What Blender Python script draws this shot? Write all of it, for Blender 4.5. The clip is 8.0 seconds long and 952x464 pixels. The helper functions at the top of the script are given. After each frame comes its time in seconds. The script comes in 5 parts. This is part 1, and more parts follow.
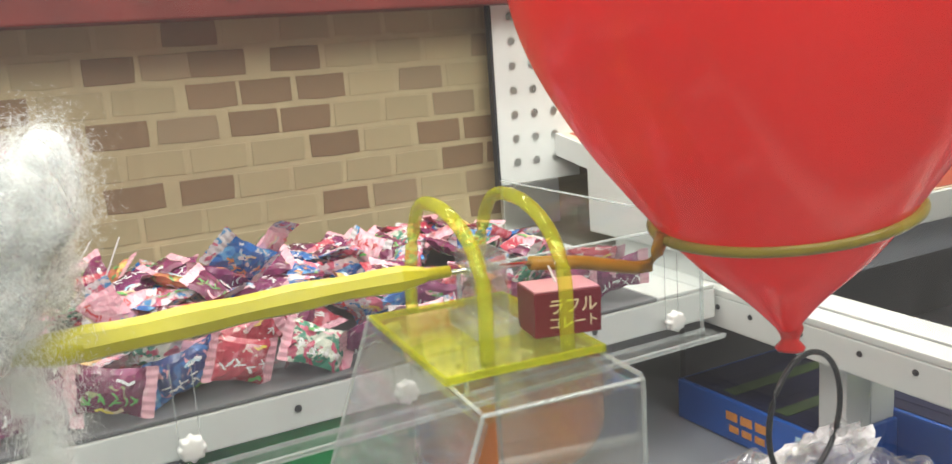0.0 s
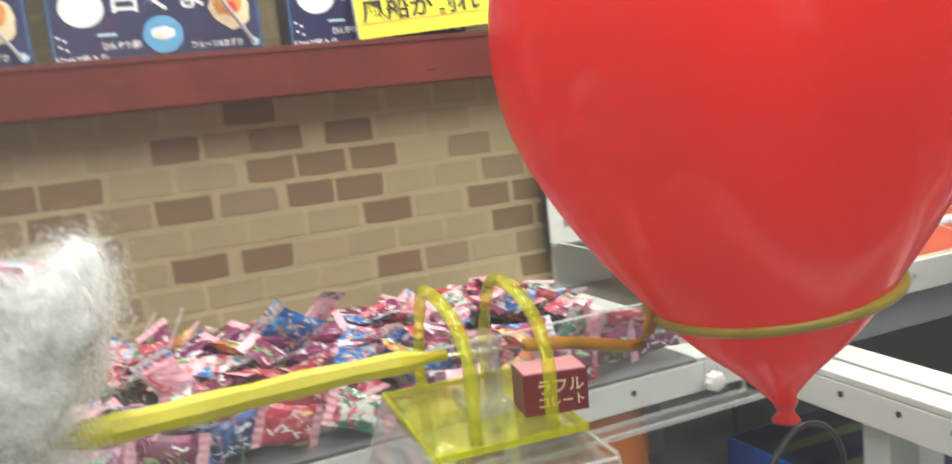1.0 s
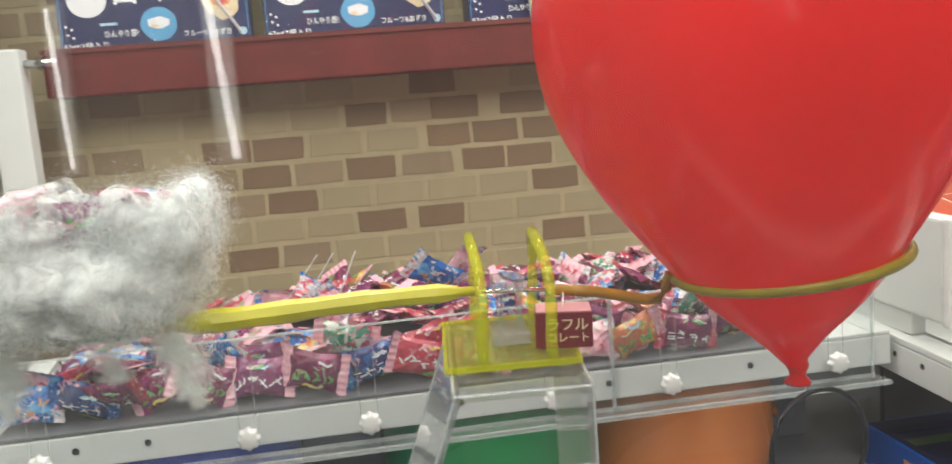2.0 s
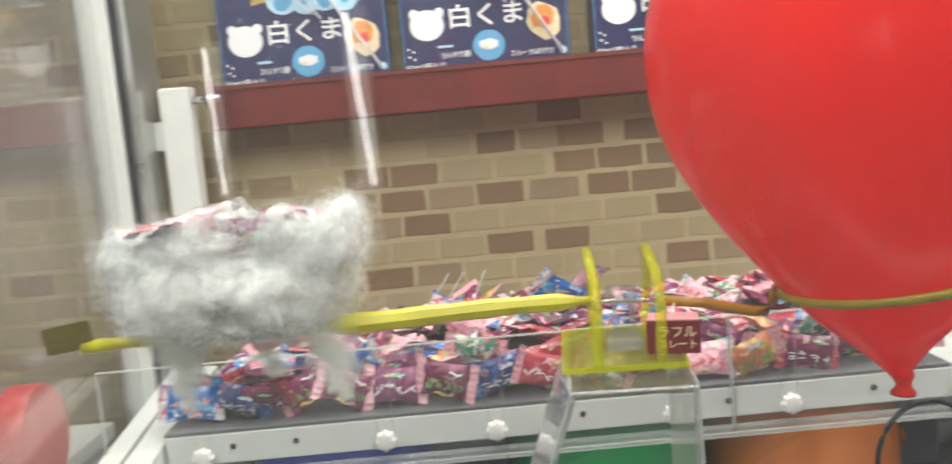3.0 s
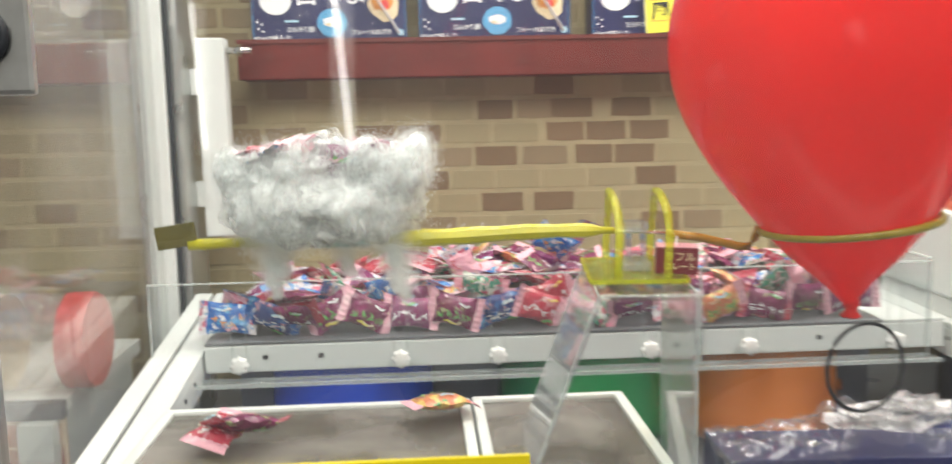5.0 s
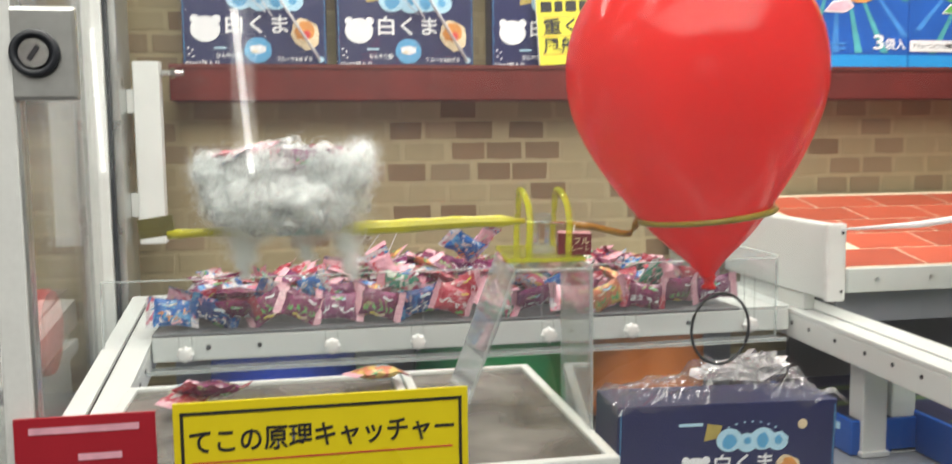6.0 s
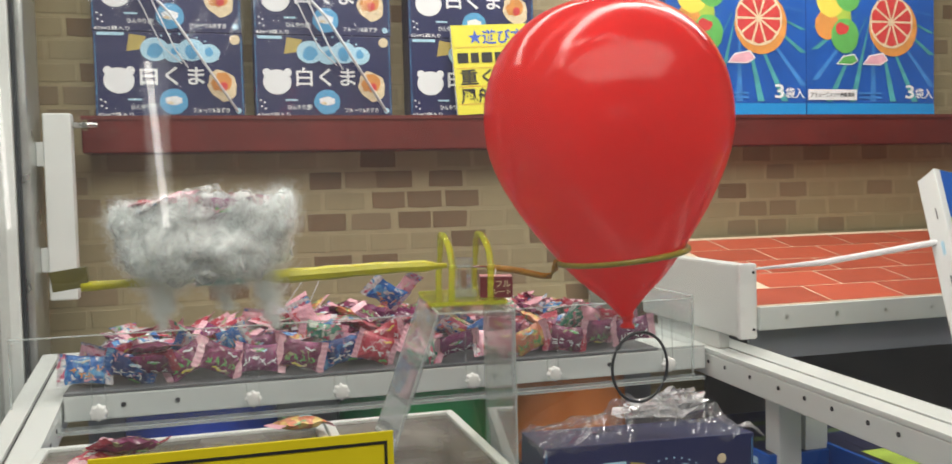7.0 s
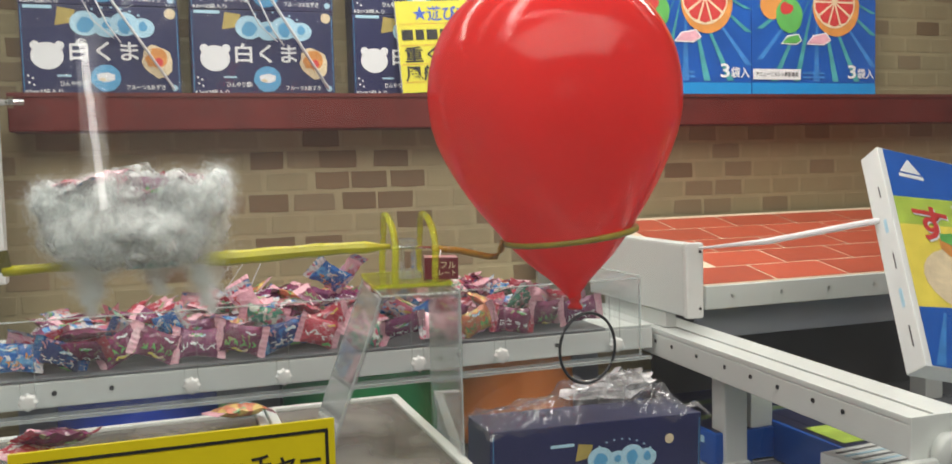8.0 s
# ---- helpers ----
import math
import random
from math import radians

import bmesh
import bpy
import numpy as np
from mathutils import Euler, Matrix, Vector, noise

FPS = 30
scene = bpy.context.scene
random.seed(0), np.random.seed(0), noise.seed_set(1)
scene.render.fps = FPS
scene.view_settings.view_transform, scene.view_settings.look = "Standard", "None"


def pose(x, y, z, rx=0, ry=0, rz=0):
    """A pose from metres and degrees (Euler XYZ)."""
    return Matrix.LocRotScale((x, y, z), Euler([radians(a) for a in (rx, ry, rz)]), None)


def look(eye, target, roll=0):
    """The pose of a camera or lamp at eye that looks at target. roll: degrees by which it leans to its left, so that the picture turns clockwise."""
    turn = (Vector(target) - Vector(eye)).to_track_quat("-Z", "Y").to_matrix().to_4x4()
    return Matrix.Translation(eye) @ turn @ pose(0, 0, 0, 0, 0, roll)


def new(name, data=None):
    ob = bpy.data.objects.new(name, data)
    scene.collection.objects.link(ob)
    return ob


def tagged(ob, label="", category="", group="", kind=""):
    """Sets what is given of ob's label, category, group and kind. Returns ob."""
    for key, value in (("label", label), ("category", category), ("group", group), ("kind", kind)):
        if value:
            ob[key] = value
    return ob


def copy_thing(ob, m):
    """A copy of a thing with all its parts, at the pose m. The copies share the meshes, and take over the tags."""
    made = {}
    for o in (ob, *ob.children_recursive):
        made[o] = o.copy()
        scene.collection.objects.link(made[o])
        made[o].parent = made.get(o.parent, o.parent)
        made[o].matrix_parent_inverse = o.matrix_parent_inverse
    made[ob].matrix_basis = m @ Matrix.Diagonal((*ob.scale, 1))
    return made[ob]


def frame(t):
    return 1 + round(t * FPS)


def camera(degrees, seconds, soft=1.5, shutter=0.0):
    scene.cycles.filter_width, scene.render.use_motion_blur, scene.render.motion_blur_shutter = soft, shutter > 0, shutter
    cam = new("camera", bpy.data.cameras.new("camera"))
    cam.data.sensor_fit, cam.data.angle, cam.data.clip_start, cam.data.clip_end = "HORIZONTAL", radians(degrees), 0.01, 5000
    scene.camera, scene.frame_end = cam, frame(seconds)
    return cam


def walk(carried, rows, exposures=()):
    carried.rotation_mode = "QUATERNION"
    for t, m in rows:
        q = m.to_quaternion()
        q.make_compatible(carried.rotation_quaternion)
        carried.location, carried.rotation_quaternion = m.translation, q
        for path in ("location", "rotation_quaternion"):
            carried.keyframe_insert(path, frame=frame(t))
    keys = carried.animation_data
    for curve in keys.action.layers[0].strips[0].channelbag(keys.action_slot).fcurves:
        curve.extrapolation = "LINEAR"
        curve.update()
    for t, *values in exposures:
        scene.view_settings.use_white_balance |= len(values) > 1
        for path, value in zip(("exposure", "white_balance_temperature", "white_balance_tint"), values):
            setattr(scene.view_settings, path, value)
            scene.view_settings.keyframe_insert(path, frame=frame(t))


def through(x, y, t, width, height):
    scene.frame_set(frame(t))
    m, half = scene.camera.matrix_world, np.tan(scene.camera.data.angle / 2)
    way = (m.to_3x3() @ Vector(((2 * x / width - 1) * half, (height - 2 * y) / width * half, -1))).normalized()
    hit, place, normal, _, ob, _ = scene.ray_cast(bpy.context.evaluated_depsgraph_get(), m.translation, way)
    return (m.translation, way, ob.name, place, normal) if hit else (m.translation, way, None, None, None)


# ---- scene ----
cam = camera(55.1, 8.0, 1.45, 0.55)
PATH = [
    (0, (0.134, 0.143, 1.599), (1.065, 1.866, 1.194), -4.0),
    (0.5, (0.142, 0.136, 1.597), (1.074, 1.864, 1.217), -3.6),
    (1, (0.153, 0.105, 1.617), (0.945, 1.918, 1.327), -6.1),
    (1.5, (0.198, 0.046, 1.627), (0.674, 1.97, 1.358), -7.5),
    (1.7, (0.214, 0.03, 1.61), (0.584, 1.969, 1.289), -5.8),
    (2.8, (0.219, -0.015, 1.613), (0.325, 1.969, 1.387), -5.3),
    (3, (0.217, -0.03, 1.61), (0.224, 1.958, 1.393), -5.2),
    (3.5, (0.221, -0.049, 1.614), (0.099, 1.937, 1.413), -5.8),
    (4, (0.222, -0.069, 1.603), (0.037, 1.904, 1.335), -5.7),
    (4.5, (0.206, -0.087, 1.599), (-0.044, 1.877, 1.318), -4.5),
    (5, (0.154, -0.14, 1.598), (0.272, 1.838, 1.33), -1.2),
    (5.2, (0.131, -0.177, 1.59), (0.337, 1.787, 1.276), -0.4),
    (6.3, (0.103, -0.276, 1.583), (0.531, 1.674, 1.465), -1.2),
    (6.5, (0.101, -0.277, 1.581), (0.574, 1.665, 1.507), -1.5),
    (7, (0.103, -0.274, 1.58), (0.645, 1.649, 1.485), -1.4),
    (7.5, (0.109, -0.265, 1.581), (0.71, 1.64, 1.474), -1.7),
    (8, (0.111, -0.257, 1.578), (0.759, 1.629, 1.439), -1.5),
]
EXPOSURES = [(0, 0.32), (1.0, 0.27), (1.7, 0.09), (3.0, 0.25), (4.5, 0.31), (5.2, 0.35), (6.5, 0.0), (7.0, -0.22), (8.0, -0.23)]
walk(cam, [(t, look(eye, target, roll)) for t, eye, target, roll in PATH], EXPOSURES)

# ---- world and light ----
world = bpy.data.worlds.new("world")
world.use_nodes = True
world.node_tree.nodes["Background"].inputs[0].default_value = (1.0, 0.97, 0.93, 1)
world.node_tree.nodes["Background"].inputs[1].default_value = 0.17
scene.world = world


def area(name, eye, target, sx, sy, watts, color=(1, 0.955, 0.885)):
    data = bpy.data.lights.new(name, "AREA")
    data.shape, data.size, data.size_y, data.energy, data.color = "RECTANGLE", sx, sy, watts, color
    ob = new(name, data)
    ob.matrix_world = look(eye, target)
    return ob


area("led_light", (0.50, 0.52, 2.12), (0.48, 0.56, 1.2), 1.5, 0.05, 6.2)
area("led_light", (0.50, 0.84, 2.12), (0.50, 0.82, 1.2), 1.5, 0.05, 4.6)
# unseen lamp, added as front fill for tray, lids and wall
area("ceiling_lamp", (0.2, -0.9, 2.66), (0.2, -0.9, 0.0), 2.4, 1.4, 44.0)

# ---- materials ----


def mat(name, color, rough=0.5, metal=0.0, scale=40.0, vary=0.12, bump=0.0, coat=0.0, spec=0.5, per_object=0.0, sss=0.0, big=0.0):
    m = bpy.data.materials.new(name)
    m.use_nodes = True
    n, k = m.node_tree.nodes, m.node_tree.links
    b = n["Principled BSDF"]
    b.inputs["Metallic"].default_value = metal
    b.inputs["Specular IOR Level"].default_value = spec
    b.inputs["Coat Weight"].default_value = coat
    b.inputs["Coat Roughness"].default_value = 0.06
    if sss:
        b.inputs["Subsurface Weight"].default_value = sss
        b.inputs["Subsurface Radius"].default_value = (0.01, 0.004, 0.004)
        b.inputs["Subsurface Scale"].default_value = 0.5
    co = n.new("ShaderNodeTexCoord")
    fine = n.new("ShaderNodeTexNoise")
    fine.inputs["Scale"].default_value = scale
    fine.inputs["Detail"].default_value = 6
    k.new(co.outputs["Object"], fine.inputs["Vector"])
    wide = n.new("ShaderNodeTexNoise")
    wide.inputs["Scale"].default_value = scale * 0.17 if not big else big
    wide.inputs["Detail"].default_value = 3
    k.new(co.outputs["Object"], wide.inputs["Vector"])
    add = n.new("ShaderNodeMath")
    add.operation = "ADD"
    k.new(fine.outputs["Fac"], add.inputs[0])
    k.new(wide.outputs["Fac"], add.inputs[1])
    last = add
    if per_object:
        info = n.new("ShaderNodeObjectInfo")
        mul = n.new("ShaderNodeMath")
        mul.operation = "MULTIPLY_ADD"
        mul.inputs[1].default_value = per_object
        k.new(info.outputs["Random"], mul.inputs[0])
        k.new(add.outputs[0], mul.inputs[2])
        last = mul
    ramp = n.new("ShaderNodeMapRange")
    ramp.inputs["From Min"].default_value, ramp.inputs["From Max"].default_value = 0.6, 1.4 + per_object
    ramp.inputs["To Min"].default_value, ramp.inputs["To Max"].default_value = 1 - vary, 1 + vary
    k.new(last.outputs[0], ramp.inputs["Value"])
    tint = n.new("ShaderNodeVectorMath")
    tint.operation = "SCALE"
    tint.inputs[0].default_value = color
    k.new(ramp.outputs[0], tint.inputs["Scale"])
    k.new(tint.outputs[0], b.inputs["Base Color"])
    rr = n.new("ShaderNodeMapRange")
    rr.inputs["From Min"].default_value, rr.inputs["From Max"].default_value = 0.3, 0.7
    rr.inputs["To Min"].default_value, rr.inputs["To Max"].default_value = max(0.02, rough - 0.07), min(1, rough + 0.07)
    k.new(wide.outputs["Fac"], rr.inputs["Value"])
    k.new(rr.outputs[0], b.inputs["Roughness"])
    if bump:
        bp = n.new("ShaderNodeBump")
        bp.inputs["Strength"].default_value = bump
        bp.inputs["Distance"].default_value = 0.001
        k.new(fine.outputs["Fac"], bp.inputs["Height"])
        k.new(bp.outputs[0], b.inputs["Normal"])
    return m


def clear(name, tint=(0.97, 0.985, 0.98), ior=1.45, rough=0.02, haze=0.0, body=(0.8, 0.8, 0.8), smear=0.0):
    """Clear sheet: light goes through, gloss by the angle, a little haze."""
    m = bpy.data.materials.new(name)
    m.use_nodes = True
    n, k = m.node_tree.nodes, m.node_tree.links
    n.remove(n["Principled BSDF"])
    out = n["Material Output"]
    tr = n.new("ShaderNodeBsdfTransparent")
    tr.inputs[0].default_value = (*tint, 1)
    gl = n.new("ShaderNodeBsdfGlossy")
    gl.inputs["Roughness"].default_value = rough
    r0 = ((ior - 1) / (ior + 1)) ** 2
    lw = n.new("ShaderNodeLayerWeight")
    lw.inputs["Blend"].default_value = 0.5
    pw = n.new("ShaderNodeMath")
    pw.operation = "POWER"
    pw.inputs[1].default_value = 4.5
    k.new(lw.outputs["Facing"], pw.inputs[0])
    fr = n.new("ShaderNodeMath")
    fr.operation = "MULTIPLY_ADD"
    fr.inputs[1].default_value, fr.inputs[2].default_value = 1 - r0, r0
    k.new(pw.outputs[0], fr.inputs[0])
    mix = n.new("ShaderNodeMixShader")
    k.new(fr.outputs[0], mix.inputs[0])
    k.new(tr.outputs[0], mix.inputs[1])
    k.new(gl.outputs[0], mix.inputs[2])
    last = mix
    if haze:
        df = n.new("ShaderNodeBsdfDiffuse")
        df.inputs[0].default_value = (*body, 1)
        hz = n.new("ShaderNodeMixShader")
        hz.inputs[0].default_value = haze
        if smear:
            co = n.new("ShaderNodeTexCoord")
            no = n.new("ShaderNodeTexNoise")
            no.inputs["Scale"].default_value = smear
            no.inputs["Detail"].default_value = 5
            mr = n.new("ShaderNodeMapRange")
            mr.inputs["From Min"].default_value, mr.inputs["From Max"].default_value = 0.4, 0.75
            mr.inputs["To Min"].default_value, mr.inputs["To Max"].default_value = haze * 0.4, haze * 2.2
            k.new(co.outputs["Object"], no.inputs["Vector"])
            k.new(no.outputs["Fac"], mr.inputs["Value"])
            k.new(mr.outputs[0], hz.inputs[0])
        k.new(mix.outputs[0], hz.inputs[1])
        k.new(df.outputs[0], hz.inputs[2])
        last = hz
    k.new(last.outputs[0], out.inputs["Surface"])
    return m


def glow(name, color, strength):
    m = bpy.data.materials.new(name)
    m.use_nodes = True
    b = m.node_tree.nodes["Principled BSDF"]
    b.inputs["Base Color"].default_value = (*color, 1)
    b.inputs["Emission Color"].default_value = (*color, 1)
    b.inputs["Emission Strength"].default_value = strength
    return m


M_MORTAR = mat("mortar_print", (0.385, 0.325, 0.19), 0.6, scale=60, vary=0.12, bump=0.1)
M_BRICK_LIGHT = mat("light_brick", (0.345, 0.29, 0.165), 0.55, scale=90, vary=0.16, bump=0.15, per_object=0.8)
M_BRICK_MID = mat("tan_brick", (0.27, 0.205, 0.12), 0.55, scale=90, vary=0.18, bump=0.15, per_object=0.6)
M_BRICK_DARK = mat("brown_brick", (0.20, 0.133, 0.072), 0.55, scale=90, vary=0.22, bump=0.15, per_object=0.6)
M_REDWOOD = mat("red_shelf_wood", (0.120, 0.0135, 0.0105), 0.55, spec=0.35, scale=25, vary=0.28, bump=0.2, big=9)
M_KNOT = mat("wood_knot", (0.12, 0.018, 0.014), 0.5, scale=80, vary=0.3)
M_WHITE = mat("white_powder_coat", (0.68, 0.71, 0.69), 0.38, scale=220, vary=0.05, bump=0.05)
M_WHITE2 = mat("white_plastic", (0.76, 0.77, 0.75), 0.3, scale=60, vary=0.06)
M_ALU = mat("brushed_aluminium", (0.55, 0.57, 0.55), 0.32, 0.85, scale=120, vary=0.12)
M_STEEL = mat("chromed_steel", (0.6, 0.6, 0.58), 0.18, 1.0, scale=60, vary=0.1)
M_HOLE = mat("dark_hole", (0.03, 0.03, 0.035), 0.7, scale=60, vary=0.1)
M_DARK = mat("dark_grey_panel", (0.13, 0.133, 0.142), 0.45, scale=30, vary=0.25, bump=0.05)
M_APRON = mat("blue_grey_panel", (0.30, 0.32, 0.36), 0.45, scale=30, vary=0.15)
M_FLOOR = mat("grey_machine_floor", (0.24, 0.26, 0.29), 0.3, scale=20, vary=0.2)
M_RED_BALLOON = mat("red_latex", (0.70, 0.022, 0.022), 0.22, scale=9, vary=0.10, coat=0.35, sss=0.25, spec=0.5)
M_ORANGE_BALLOON = mat("orange_latex", (0.62, 0.20, 0.05), 0.25, scale=9, vary=0.12, coat=0.3)
M_GREEN_BALLOON = mat("green_latex", (0.02, 0.27, 0.085), 0.25, scale=9, vary=0.12, coat=0.3)
M_BLUE_BALLOON = mat("blue_latex", (0.02, 0.075, 0.58), 0.25, scale=9, vary=0.12, coat=0.3)
M_YELLOW_TAPE = mat("yellow_tape", (0.50, 0.47, 0.013), 0.3, scale=60, vary=0.25, bump=0.5)
M_OCHRE_TAPE = mat("ochre_tape", (0.44, 0.23, 0.015), 0.32, scale=90, vary=0.25, bump=0.4)
M_OLIVE_TAPE = mat("olive_tape", (0.33, 0.27, 0.02), 0.32, scale=90, vary=0.3, bump=0.4)
M_TAG = mat("dark_olive_tape", (0.13, 0.115, 0.03), 0.3, scale=90, vary=0.3, bump=0.4)
M_TEAL = mat("teal_tape", (0.05, 0.33, 0.32), 0.3, scale=60, vary=0.2)
M_NEON_SHEET = clear("neon_yellow_sheet", (0.985, 0.99, 0.72), 1.45, 0.05, 0.08, (0.80, 0.88, 0.12))
M_NEON_ROD = clear("neon_yellow_rod", (0.93, 0.95, 0.48), 1.5, 0.05, 0.22, (0.80, 0.83, 0.02))
M_GLASS = clear("window_glass", (0.975, 0.985, 0.98), 1.5, 0.0, 0.012, (0.85, 0.87, 0.88), 3.0)
# pale haze here paints the washed-out reflection of the lit wall
M_SIDE_GLASS = clear("side_glass", (0.95, 0.96, 0.95), 1.75, 0.015, 0.075, (0.85, 0.85, 0.82), 5.0)
M_ACRYLIC = clear("clear_acrylic", (0.975, 0.985, 0.985), 1.49, 0.02, 0.014, (0.85, 0.88, 0.9), 8.0)
# whiter body paints the light that clear edges and folds catch
M_ACRYLIC_BRIGHT_EDGE = clear("acrylic_bright_edge", (0.90, 0.93, 0.92), 1.6, 0.1, 0.26, (0.8, 0.85, 0.84))
M_FROST = clear("frosted_sheet", (0.80, 0.79, 0.75), 1.45, 0.2, 0.5, (0.26, 0.245, 0.225), 14.0)
M_WRAP = clear("shrink_wrap", (0.985, 0.985, 0.985), 1.5, 0.08, 0.012, (0.9, 0.9, 0.9), 18.0)
# white haze paints the glints on films; also serves the plain white strip
M_GLINT_AND_STRIP = clear("white_glint_and_strip", (0.97, 0.97, 0.97), 1.7, 0.12, 0.7, (0.92, 0.93, 0.95))
M_BAG = clear("crumpled_bag", (0.97, 0.97, 0.97), 2.0, 0.11, 0.035, (0.88, 0.88, 0.9), 30.0)
M_NAVY = mat("navy_card", (0.018, 0.023, 0.095), 0.38, scale=18, vary=0.2, coat=0.06)
M_NAVY_SIDE = mat("dark_navy_card", (0.02, 0.022, 0.06), 0.35, scale=18, vary=0.2)
M_INK_WHITE = mat("white_ink", (0.78, 0.80, 0.82), 0.4, scale=60, vary=0.05)
M_INK_SKY = mat("sky_blue_ink", (0.10, 0.36, 0.62), 0.4, scale=60, vary=0.2)
M_INK_PALE = mat("pale_blue_ink", (0.42, 0.66, 0.80), 0.4, scale=60, vary=0.12)
M_INK_GOLD = mat("gold_ink", (0.42, 0.33, 0.09), 0.4, scale=120, vary=0.3)
M_INK_CREAM = mat("cream_ink", (0.72, 0.60, 0.40), 0.4, scale=120, vary=0.25)
M_INK_ORANGE = mat("orange_ink", (0.66, 0.28, 0.07), 0.4, scale=120, vary=0.3)
M_INK_RED = mat("red_ink", (0.58, 0.05, 0.05), 0.4, scale=120, vary=0.2)
M_INK_PINK = mat("pink_ink", (0.76, 0.40, 0.48), 0.4, scale=120, vary=0.2)
M_INK_BLACK = mat("black_ink", (0.02, 0.02, 0.022), 0.45, scale=60, vary=0.2)
M_INK_BLUE = mat("marker_blue", (0.05, 0.12, 0.55), 0.4, scale=60, vary=0.2)
M_INK_GREEN = mat("green_ink", (0.12, 0.42, 0.10), 0.4, scale=100, vary=0.3)
M_YELLOW_PAPER = mat("yellow_paper", (0.78, 0.72, 0.06), 0.45, scale=30, vary=0.06)
M_OCHRE_PAPER = mat("yellow_laminated_paper", (0.72, 0.60, 0.012), 0.3, scale=30, vary=0.08, coat=0.3)
M_RED_PAPER = mat("dark_red_paper", (0.36, 0.018, 0.03), 0.35, scale=30, vary=0.1)
M_CYAN = mat("cyan_card", (0.02, 0.30, 0.72), 0.35, scale=30, vary=0.08)
M_JELLY_BLUE = mat("deep_blue_card", (0.014, 0.10, 0.44), 0.32, scale=14, vary=0.35, coat=0.2)
M_RAY_BLUE = mat("light_blue_ray", (0.05, 0.22, 0.58), 0.35, scale=60, vary=0.4)
M_RAY_GREEN = mat("green_ray", (0.07, 0.33, 0.36), 0.35, scale=60, vary=0.5)
M_LIME = mat("lime_card", (0.40, 0.54, 0.08), 0.35, scale=60, vary=0.4)
M_LEMON = mat("lemon_card", (0.80, 0.66, 0.10), 0.35, scale=60, vary=0.2)
M_WHITE_CARD = mat("white_card", (0.74, 0.76, 0.76), 0.45, scale=50, vary=0.08)
M_CHOCO = mat("maroon_card", (0.16, 0.012, 0.025), 0.35, scale=50, vary=0.15)
M_RED_BRICK = mat("red_brick_print", (0.47, 0.085, 0.04), 0.5, scale=110, vary=0.35, per_object=0.6)
M_PINK_BRICK = mat("pink_brick_print", (0.46, 0.21, 0.17), 0.5, scale=110, vary=0.25, per_object=0.6)
M_CREAM_JOINT = mat("cream_joint_print", (0.78, 0.62, 0.46), 0.5, scale=60, vary=0.1)
M_BLACK = mat("black_rubber", (0.02, 0.024, 0.03), 0.4, scale=60, vary=0.2)
M_JAR = clear("jar_plastic", (0.93, 0.88, 0.86), 1.5, 0.05, 0.12, (0.85, 0.75, 0.7), 12.0)
M_RED_LID = mat("red_plastic_lid", (0.60, 0.03, 0.03), 0.3, scale=40, vary=0.1)
M_ROOM = mat("arcade_wall_paint", (0.42, 0.40, 0.38), 0.7, scale=6, vary=0.1)
M_CARPET = mat("arcade_carpet", (0.10, 0.09, 0.10), 0.9, scale=80, vary=0.3, bump=0.4)
M_TUBE = glow("tube_glow", (1.0, 0.96, 0.91), 9.0)
M_LED = glow("led_diffuser_glow", (1.0, 0.97, 0.92), 3.0)


def foil(name, base, second, third, share=0.5):
    """Crinkled printed foil: a ground colour with small prints in two more colours."""
    m = bpy.data.materials.new(name)
    m.use_nodes = True
    n, k = m.node_tree.nodes, m.node_tree.links
    b = n["Principled BSDF"]
    b.inputs["Roughness"].default_value = 0.24
    b.inputs["Coat Weight"].default_value = 0.35
    b.inputs["Coat Roughness"].default_value = 0.08
    co, info = n.new("ShaderNodeTexCoord"), n.new("ShaderNodeObjectInfo")
    off = n.new("ShaderNodeVectorMath")
    off.operation = "MULTIPLY_ADD"
    off.inputs[0].default_value = (1, 1, 1)
    k.new(co.outputs["Object"], off.inputs[2])
    k.new(info.outputs["Random"], off.inputs[1])
    last = None
    for tint, scale, lo, detail in ((second, 95.0, 0.66 - 0.22 * share, 2.0), (third, 170.0, 0.70 - 0.18 * share, 2.5)):
        no, cut, mx = n.new("ShaderNodeTexNoise"), n.new("ShaderNodeMapRange"), n.new("ShaderNodeMix")
        no.inputs["Scale"].default_value, no.inputs["Detail"].default_value = scale, detail
        no.inputs["Distortion"].default_value = 0.6
        k.new(off.outputs[0], no.inputs["Vector"])
        cut.inputs["From Min"].default_value, cut.inputs["From Max"].default_value = lo, lo + 0.025
        k.new(no.outputs["Fac"], cut.inputs["Value"])
        mx.data_type = "RGBA"
        k.new(cut.outputs[0], mx.inputs[0])
        mx.inputs[7].default_value = (*tint, 1)
        if last is None:
            mx.inputs[6].default_value = (*base, 1)
        else:
            k.new(last.outputs[2], mx.inputs[6])
        last = mx
    k.new(last.outputs[2], b.inputs["Base Color"])
    cr, bp = n.new("ShaderNodeTexNoise"), n.new("ShaderNodeBump")
    cr.inputs["Scale"].default_value, cr.inputs["Detail"].default_value = 150, 3
    cr.inputs["Distortion"].default_value = 1.5
    k.new(off.outputs[0], cr.inputs["Vector"])
    bp.inputs["Strength"].default_value, bp.inputs["Distance"].default_value = 0.7, 0.0014
    k.new(cr.outputs["Fac"], bp.inputs["Height"])
    k.new(bp.outputs[0], b.inputs["Normal"])
    return m


